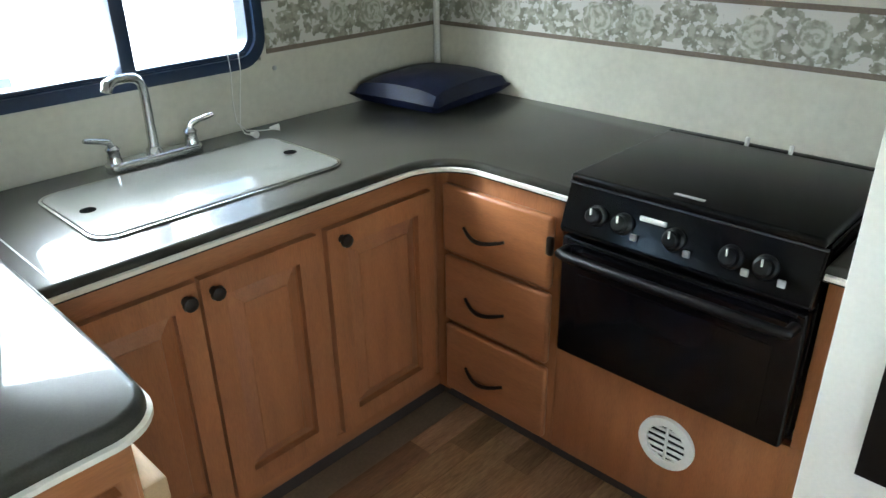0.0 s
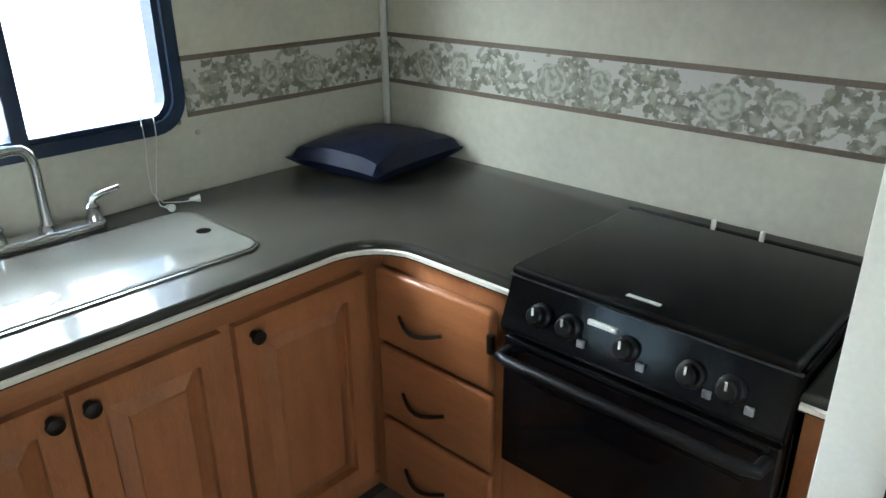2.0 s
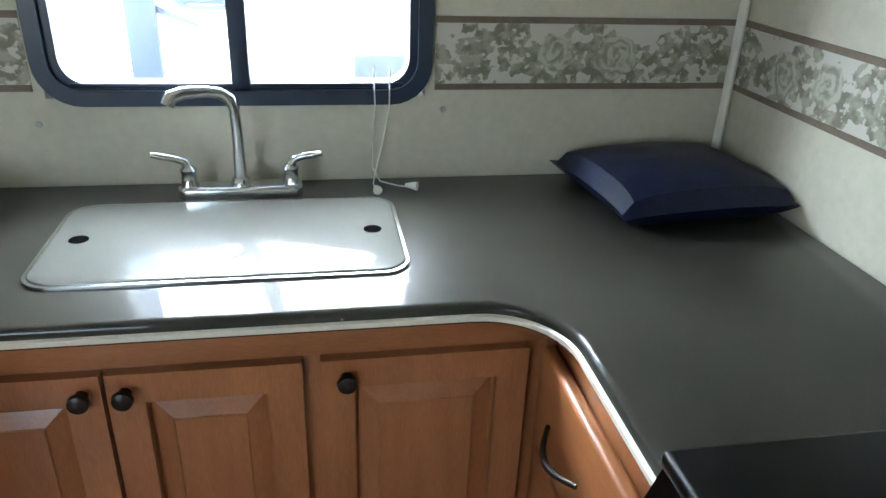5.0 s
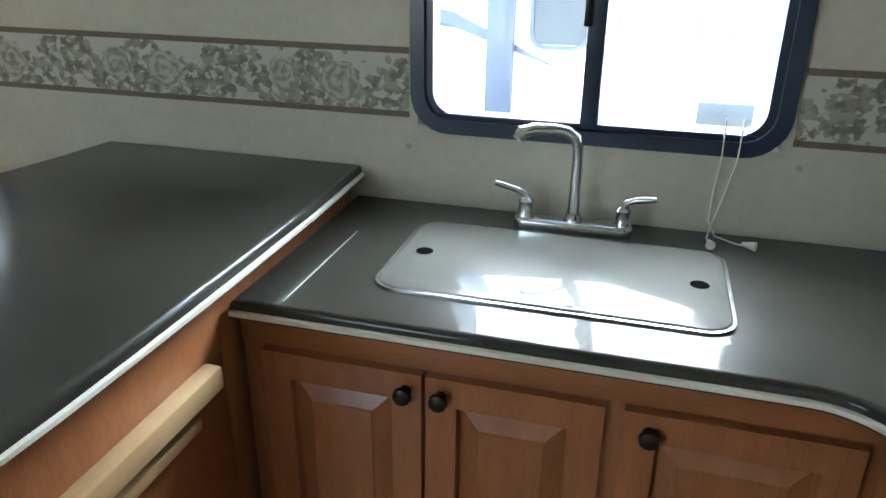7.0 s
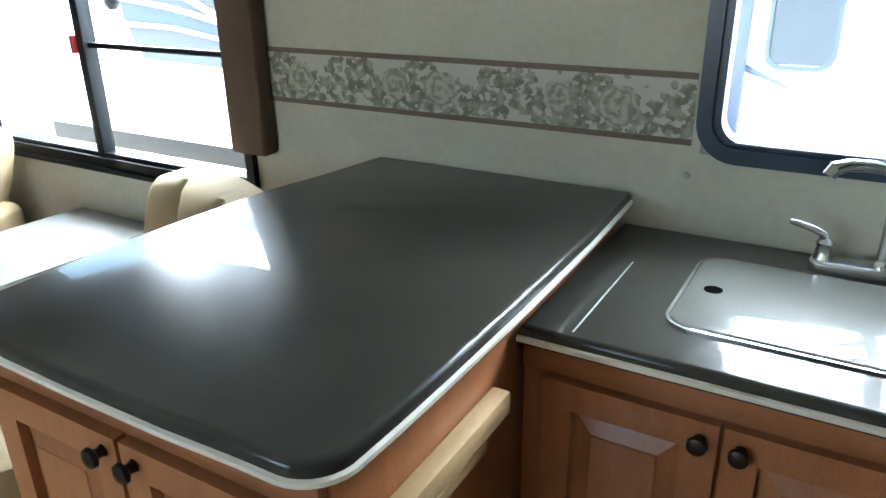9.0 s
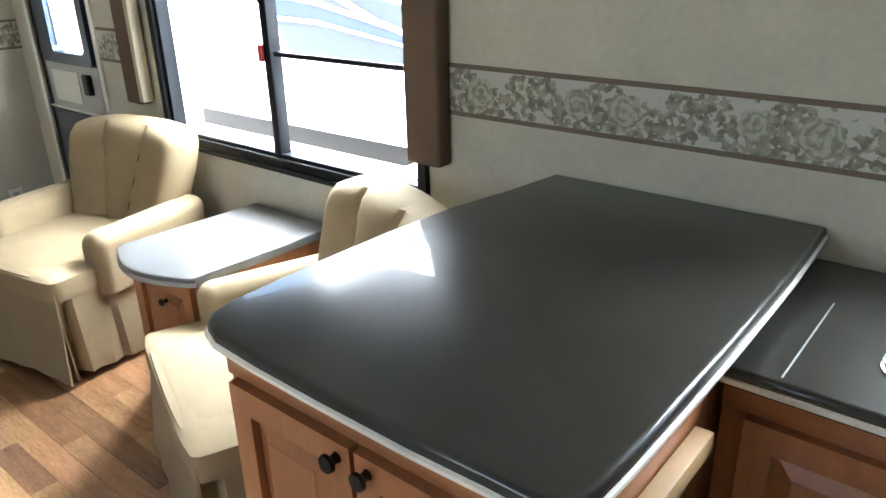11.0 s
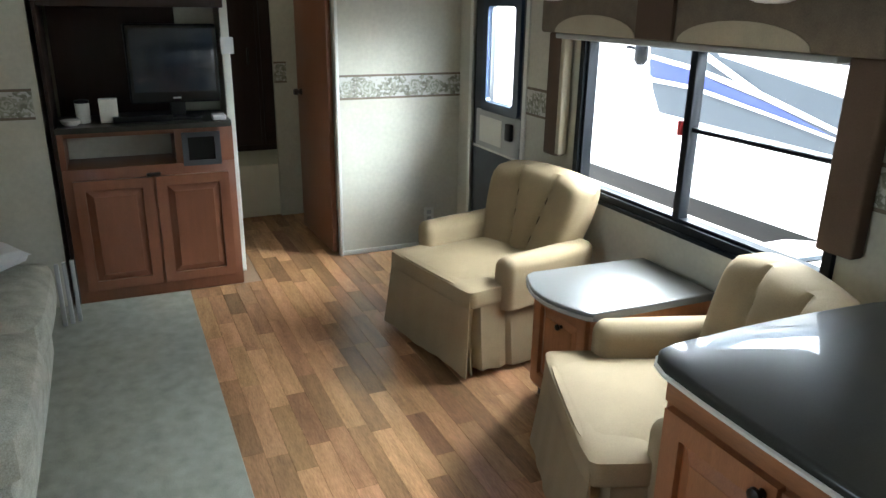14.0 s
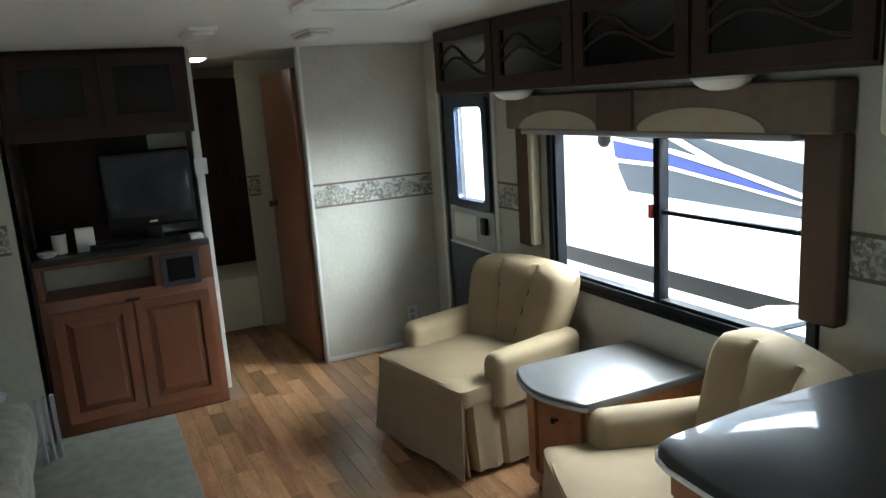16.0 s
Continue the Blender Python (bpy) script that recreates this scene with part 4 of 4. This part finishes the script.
part("plinth", bm_box((-2.585, -0.56, 0.0), (-2.215, -0.03, 0.05)), KICK, table)
d = panel_door(table, -2.585, -2.225, 0.08, 0.495, -0.585, rail=0.05)
knob(d, -2.378, -0.605, 0.411, 0.013)
tt = [(-2.185, -0.028), (-2.63, -0.028), (-2.655, -0.58)] + [(-2.655 + 0.02 + 0.43 * k / 8, -0.60 - 0.085 * math.sin(math.pi * (k + 0.6) / 9.2)) for k in range(9)] + [(-2.19, -0.60)]
part("top", bm_prism(tt, 0.508, 0.540, 0.008), TABLE_HAZE, table, "grey laminate top lightened for window haze")
part("edge_strip", bm_ribbon(tt[2:], 0.510, 0.526, 0.004), MID_GREY, table)

# ---------------------------------------------------------------- media wall
media = thing("media_cabinet", "brown cherry media cabinet with two doors and a niche", "cabinet", -4.37, -1.50, 0, 90)
# local x runs to world +y, local -y to world +x
L0, L1 = -0.875, -0.005
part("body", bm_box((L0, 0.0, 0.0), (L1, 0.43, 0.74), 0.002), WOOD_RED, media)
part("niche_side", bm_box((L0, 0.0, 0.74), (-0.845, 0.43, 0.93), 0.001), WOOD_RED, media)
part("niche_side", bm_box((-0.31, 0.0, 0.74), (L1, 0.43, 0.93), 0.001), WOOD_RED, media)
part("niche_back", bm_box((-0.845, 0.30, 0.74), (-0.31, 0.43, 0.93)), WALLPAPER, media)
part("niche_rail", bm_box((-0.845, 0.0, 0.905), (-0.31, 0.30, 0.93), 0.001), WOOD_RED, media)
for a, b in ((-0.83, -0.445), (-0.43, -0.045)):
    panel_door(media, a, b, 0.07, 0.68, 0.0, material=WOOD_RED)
part("latch", bm_box((-0.47, -0.03, 0.685), (-0.40, -0.001, 0.70), 0.003), BRONZE, media)
part("desk_top", bm_prism([(L0, 0.42), (L0, -0.035), (-0.05, -0.035), (-0.01, -0.02), (-0.003, 0.02), (-0.003, 0.42)], 0.932, 0.962, 0.008), LAMINATE, media)
rad = part("speaker_panel", bm_ring(sq(-0.275, -0.075, 0.725, 0.905), sq(-0.245, -0.105, 0.752, 0.880), -0.016, 0.001), DARK_GREY, media, "dark grey framed black speaker panel")
part("speaker_mesh", bm_box((-0.248, -0.006, 0.749), (-0.102, 0.0, 0.883)), BLACK_MATT, rad)

upper = thing("media_upper_cabinet", "dark cherry upper cabinet above the television", "cabinet", -4.37, -1.50, 0, 90)
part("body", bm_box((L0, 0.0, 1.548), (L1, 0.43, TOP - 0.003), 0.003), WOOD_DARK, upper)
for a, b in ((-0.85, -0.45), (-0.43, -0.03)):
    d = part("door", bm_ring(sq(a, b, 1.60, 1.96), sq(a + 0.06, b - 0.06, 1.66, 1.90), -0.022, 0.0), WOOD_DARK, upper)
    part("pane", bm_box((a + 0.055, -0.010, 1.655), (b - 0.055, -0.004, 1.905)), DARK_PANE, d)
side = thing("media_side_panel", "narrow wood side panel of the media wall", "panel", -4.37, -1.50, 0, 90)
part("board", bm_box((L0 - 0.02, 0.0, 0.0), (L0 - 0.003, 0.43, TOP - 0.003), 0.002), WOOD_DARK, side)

tv = thing("television", "black flat television standing on the media cabinet", "television", -4.53, -1.765, 0.962, 92)
part("foot", bm_prism(rounded(-0.12, 0.12, -0.09, 0.07, 0.05, 5), 0.0, 0.014, 0.004), BLACK_MATT, tv)
part("neck", bm_box((-0.04, -0.015, 0.014), (0.04, 0.02, 0.10), 0.006), BLACK_MATT, tv)
part("housing", bm_box((-0.235, -0.02, 0.085), (0.235, 0.04, 0.50), 0.012, 3), BLACK_MATT, tv)
part("screen", bm_box((-0.212, -0.0225, 0.145), (0.212, -0.0195, 0.478), 0.001), SCREEN, tv)
part("logo_plate", bm_box((-0.02, -0.0225, 0.108), (0.022, -0.019, 0.118), 0.001), WHITE, tv)

notice = single("paper_notice", bm_box((-4.565, -1.505, 1.30), (-4.562, -1.435, 1.39)), PAPER, "white paper notice on the media wall trim", "notice")
back = thing("niche_back", "cream papered niche behind the television", "panel", kind="structure")
part("sheet", bm_box((-4.79, -2.36, 0.963), (-4.775, -1.505, 1.545)), WALLPAPER, back)
# Shade over the left of the wallpaper, made as a dark sheet.
part("board", bm_box((-4.770, -2.36, 0.963), (-4.755, -1.72, 1.545), 0.002), WOOD_DARK, back, "dark sheet standing for shade on the papered niche back")
part("sheet", bm_box((-4.774, -2.36, 1.016), (-4.771, -1.505, 1.155)), BORDER_Y, back)
jar = thing("canister", "white plastic canister pair on the media cabinet", "canister", -4.50, -2.24, 0.962)
part("tub", bm_tube([(0, 0, 0), (0, 0, 0.004), (0, 0, 0.10), (0, 0, 0.105)], [0.030, 0.034, 0.036, 0.03], 18), WHITE_TRIM, jar)
part("lid", bm_tube([(0, 0, 0.105), (0, 0, 0.118), (0, 0, 0.122)], [0.037, 0.037, 0.02], 18), BLACK_MATT, jar)
single("white_box", bm_box((-4.52, -2.16, 0.9625), (-4.45, -2.07, 1.085), 0.004), WHITE_TRIM, "small white carton standing on the media cabinet", "box")
single("dish", bm_tube([(-4.43, -2.30, 0.9625), (-4.43, -2.30, 0.975), (-4.43, -2.30, 0.99)], [0.03, 0.045, 0.05], 18), WHITE, "small white dish on the media cabinet", "dish")
single("disc_player", bm_box((-4.60, -2.10, 0.9625), (-4.42, -1.80, 0.995), 0.004), BLACK_MATT, "flat black disc player under the television", "player")
single("remote_box", bm_box((-4.46, -1.60, 0.9625), (-4.38, -1.53, 0.99), 0.004), PAPER, "small pale box on the cabinet edge", "box")

outlet = thing("wall_outlet", "white wall socket on the bathroom wall", "outlet", -4.618, -0.213, 0.215)
part("plate", bm_box((0.0, -0.035, -0.055), (0.006, 0.035, 0.055), 0.002), WHITE, outlet)
for s in (-1, 1):
    part("socket", bm_box((0.006, -0.016, s * 0.022 - 0.013), (0.008, 0.016, s * 0.022 + 0.013), 0.001), MID_GREY, outlet)

# ---------------------------------------------------------------- sofa and carpet in the slide-out
structure("floor_carpet", bm_prism([(-4.365, -3.10), (-1.02, -3.10), (-1.02, -1.812), (-4.34, -1.812)], -0.006, 0.008, 0.004), CARPET, "grey-green carpet laid in the slide-out")
sofa = thing("sofa", "pale grey floral fabric sofa in the slide-out", "sofa", -3.11, -2.78, 0.008)
part("base", bm_cushion((-0.80, -0.30, 0.0), (0.80, 0.305, 0.235), 0.012, 6, 0.02), SOFA_MAT, sofa)
for s in (-1, 1):
    part("seat_cushion", bm_cushion((s * 0.40 - 0.395, -0.18, 0.235), (s * 0.40 + 0.395, 0.335, 0.425), 0.025, 7, 0.04), SOFA_MAT, sofa)
    part("back_cushion", bm_cushion((s * 0.40 - 0.39, -0.31, 0.40), (s * 0.40 + 0.39, -0.12, 0.80), 0.04), SOFA_MAT, sofa)
scatter = single("scatter_cushion", pillow_mesh(), PAPER, "white scatter cushion leaning on the sofa end", "pillow")
scatter.matrix_basis = pose(-3.72, -2.70, 0.455, 12, -8, 20)

# ---------------------------------------------------------------- ceiling fittings
vent2 = thing("ceiling_vent", "square white ceiling vent with inner frame", "ceiling vent", -2.70, -1.13, TOP)
part("frame", bm_ring(sq(-0.20, 0.20, -0.20, 0.20), sq(-0.15, 0.15, -0.15, 0.15), -0.02, 0.0), WHITE, vent2)
for ch in vent2.children:
    ch.matrix_basis = pose(0, 0, 0, 90, 0, 0)
part("cover", bm_box((-0.15, -0.15, -0.012), (0.15, 0.15, -0.006), 0.002), LAMP_DOME, vent2)
for lx, ly in ((-3.6, -1.55), (-3.75, -1.0), (-1.6, -1.2)):
    cl = thing("ceiling_light", "flat white rectangular ceiling light, switched off", "ceiling light", lx, ly, TOP, group="ceiling lights")
    part("frame", bm_box((-0.16, -0.06, -0.016), (0.16, 0.06, 0.0), 0.004), WHITE, cl)
    part("diffuser", bm_box((-0.14, -0.045, -0.034), (0.14, 0.045, -0.016), 0.008, 3), LAMP_DOME, cl)

# ---------------------------------------------------------------- outside
structure("ground", bm_box((-400, -400, -1.0), (400, 400, -0.8)), CONCRETE)


def flat_graphic(points, y, material, parent, name="graphic", thick=0.004):
    bm = bmesh.new()
    f = bm.faces.new([bm.verts.new((x, y, z)) for x, z in points])
    ext = bmesh.ops.extrude_face_region(bm, geom=[f])["geom"]
    for v in [g for g in ext if isinstance(g, bmesh.types.BMVert)]:
        v.co.y -= thick
    bmesh.ops.recalc_face_normals(bm, faces=bm.faces[:])
    return part(name, bm, material, parent)


trailer = thing("camper_trailer", "white camper trailer with blue and grey swoosh graphics", "trailer")
prof = [(-7.72, 2.6), (-7.66, 1.1), (-7.45, 0.6), (-7.28, 0.32), (-9.4, -0.05), (-9.6, -0.20), (-9.55, -0.55), (6.0, -0.55), (6.0, 2.75), (-7.3, 2.75)]
bm = bmesh.new()
f = bm.faces.new([bm.verts.new((x, 4.0, z)) for x, z in prof])
ext = bmesh.ops.extrude_face_region(bm, geom=[f])["geom"]
for v in [g for g in ext if isinstance(g, bmesh.types.BMVert)]:
    v.co.y = 6.4
bmesh.ops.recalc_face_normals(bm, faces=bm.faces[:])
part("body", bm, GELCOAT, trailer)
# Black block down to the ground; the shadow under the trailer is its colour.
part("underbody_shade", bm_box((-9.5, 4.08, -0.80), (5.9, 6.3, -0.552), 0.01), BLACK_MATT, trailer, "black box standing for shade and running gear under the body")
flat_graphic([(-7.72, 1.85), (-7.63, 1.15), (-7.50, 0.62), (-7.33, 0.345), (-4.3, 0.27), (-3.2, 0.45), (-4.86, 0.81), (-6.45, 1.07), (-7.0, 1.60), (-7.2, 1.85)], 3.999, GREY_GRAPHIC, trailer)
flat_graphic([(-7.60, 0.96), (-7.56, 0.76), (-6.77, 0.73), (-5.56, 0.56), (-4.9, 0.45), (-5.58, 0.63), (-6.8, 0.86)], 3.994, BLUE_GRAPHIC, trailer)
flat_graphic([(-7.62, 1.02), (-7.61, 0.97), (-6.8, 0.88), (-5.77, 0.69), (-4.5, 0.40), (-4.5, 0.44), (-5.75, 0.75), (-6.8, 0.935)], 3.989, GELCOAT, trailer)
flat_graphic([(-7.56, 0.745), (-7.55, 0.695), (-6.76, 0.675), (-5.56, 0.52), (-4.5, 0.36), (-4.5, 0.39), (-5.56, 0.55), (-6.76, 0.72)], 3.984, GELCOAT, trailer)
flat_graphic([(-7.34, 1.30), (-7.05, 1.17), (-5.80, 0.70), (-5.74, 0.74), (-6.95, 1.23), (-7.15, 1.36)], 3.979, GELCOAT, trailer)
jack = part("tongue_jack", bm_tube([(-8.15, 4.3, 0.05), (-8.15, 4.3, 0.84)], 0.045, 14), GELCOAT, trailer, "white tongue jack post")
part("jack_head", bm_tube([(-8.15, 4.3, 0.84), (-8.15, 4.3, 0.90), (-8.15, 4.3, 1.08), (-8.15, 4.3, 1.14)], [0.05, 0.09, 0.085, 0.04], 14), BLACK_MATT, jack, "black jack head")
part("jack_crank", bm_tube([(-8.15, 4.3, 1.02), (-8.35, 4.28, 1.05), (-8.36, 4.22, 1.05)], 0.02, 8), BLACK_MATT, jack)
flat_graphic([(-3.9, 1.30), (-1.43, 0.86), (-0.56, 0.46), (-1.40, 0.74), (-3.9, 1.05)], 3.999, PALE_GRAPHIC, trailer)
flat_graphic([(-3.4, 0.95), (-2.0, 0.84), (-1.5, 0.78), (-2.0, 0.76), (-3.4, 0.80)], 3.994, BLUE_GRAPHIC, trailer)
part("window", bm_ring(rounded(-0.86, -0.41, 0.62, 1.55, 0.12), rounded(-0.83, -0.44, 0.65, 1.52, 0.1), 3.98, 4.0), PALE_GRAPHIC, trailer)
part("window_pane", bm_box((-0.84, 3.99, 0.66), (-0.43, 3.997, 1.5)), GREY_GRAPHIC, trailer)
part("drain_pipe", bm_box((-1.17, 3.93, 0.08), (-0.965, 3.998, 2.5), 0.01), PALE_GRAPHIC, trailer)
part("vent_grille", bm_box((0.386, 3.97, 0.15), (0.77, 3.998, 0.315), 0.01), GREY_GRAPHIC, trailer)
# plain bars stand for the maker's lettering
for k in range(6):
    a = -0.24 + 0.187 * k
    part("letter_bar", bm_box((a, 3.99, 0.765), (a + 0.13, 3.998, 0.79)), LETTER, trailer)
    part("letter_bar", bm_box((a, 3.99, 0.79), (a + 0.03, 3.998, 0.885)), LETTER, trailer)
for wx in (1.2, 2.1):
    wh = part("wheel", bm_tube([(wx, 3.96, -0.46), (wx, 4.18, -0.46)], 0.34, 24), BLACK_MATT, trailer)
    part("rim", bm_tube([(wx, 3.945, -0.46), (wx, 3.962, -0.46)], 0.19, 20), MID_GREY, wh)

car = thing("parked_car", "parked white car seen from above the windscreen", "car", -3.25, 1.95, -0.8, 0)
shell = bmesh.new()
cp = [(-1.0, 0.25), (-1.0, 0.60), (-0.1, 0.82), (0.55, 1.13), (1.9, 1.14), (2.7, 0.85), (3.3, 0.8), (3.3, 0.25)]
rowa = [shell.verts.new((x, -0.85, z)) for x, z in cp]
rowb = [shell.verts.new((x, 0.85, z)) for x, z in cp]
shell.faces.new(rowa)
shell.faces.new(rowb[::-1])
for k in range(len(cp)):
    j = (k + 1) % len(cp)
    shell.faces.new((rowa[k], rowa[j], rowb[j], rowb[k]))
bmesh.ops.recalc_face_normals(shell, faces=shell.faces[:])
bmesh.ops.bevel(shell, geom=shell.edges[:], offset=0.06, segments=3, affect="EDGES")
part("body", shell, GELCOAT, car)
ws = bmesh.new()
ws.faces.new([ws.verts.new(p) for p in ((-0.02, -0.72, 0.885), (-0.02, 0.72, 0.885), (0.50, 0.66, 1.115), (0.50, -0.66, 1.115))])
ext = bmesh.ops.extrude_face_region(ws, geom=ws.faces[:])["geom"]
for v in [g for g in ext if isinstance(g, bmesh.types.BMVert)]:
    v.co += Vector((-0.01, 0, 0.017))
bmesh.ops.recalc_face_normals(ws, faces=ws.faces[:])
part("windscreen", ws, GREY_GRAPHIC, car)
flat_graphic([(0.22, 0.80), (2.35, 0.80), (1.85, 1.08), (0.62, 1.08)], -0.852, GREY_GRAPHIC, car, "side_window", 0.006)
for wx in (-0.3, 2.4):
    for wy in (-0.86, 0.66):
        wh = part("wheel", bm_tube([(wx, wy, 0.30), (wx, wy + 0.2, 0.30)], 0.30, 20), BLACK_MATT, car)

# ---------------------------------------------------------------- floor planks, each its own piece
floor = new("floor")
tagged(floor, "brown wood-look plank flooring in mixed tones", kind="structure")
rng = random.Random(7)
plank_meshes = {}


def plank_mesh(length, width):
    key = (round(length, 2), round(width, 3))
    if key not in plank_meshes:
        bm = bm_box((0, 0, -0.006), (key[0] - 0.0006, key[1] - 0.0005, 0.0), 0.0)
        top = [e for e in bm.edges if all(v.co.z > -0.001 for v in e.verts)]
        bmesh.ops.bevel(bm, geom=top, offset=0.0004, segments=1, affect="EDGES")
        plank_meshes[key] = mesh_of("plank", bm, PLANK, False)
    return plank_meshes[key]


PW = 0.0824
for r in range(30):
    y = -0.0 - PW * (r + 1)
    west, east = -5.735, 0.508
    if y < -1.45:
        west = -4.36
    if y < -1.82:
        west = -1.018
    if y < -2.44:
        break
    if y > -0.82 + PW:
        west = -4.61
    x = west + 0.0
    first = True
    while x < east - 0.01:
        ln = rng.choice((0.30, 0.40, 0.46, 0.56, 0.64)) if not first else rng.choice((0.14, 0.22, 0.34, 0.42))
        first = False
        ln = min(ln, east - x)
        hidden = (y > -0.60 and x > -1.35)
        if not hidden:
            o = new("plank", plank_mesh(ln, PW))
            o.parent = floor
            o.matrix_basis = pose(x, y, 0)
        x += ln
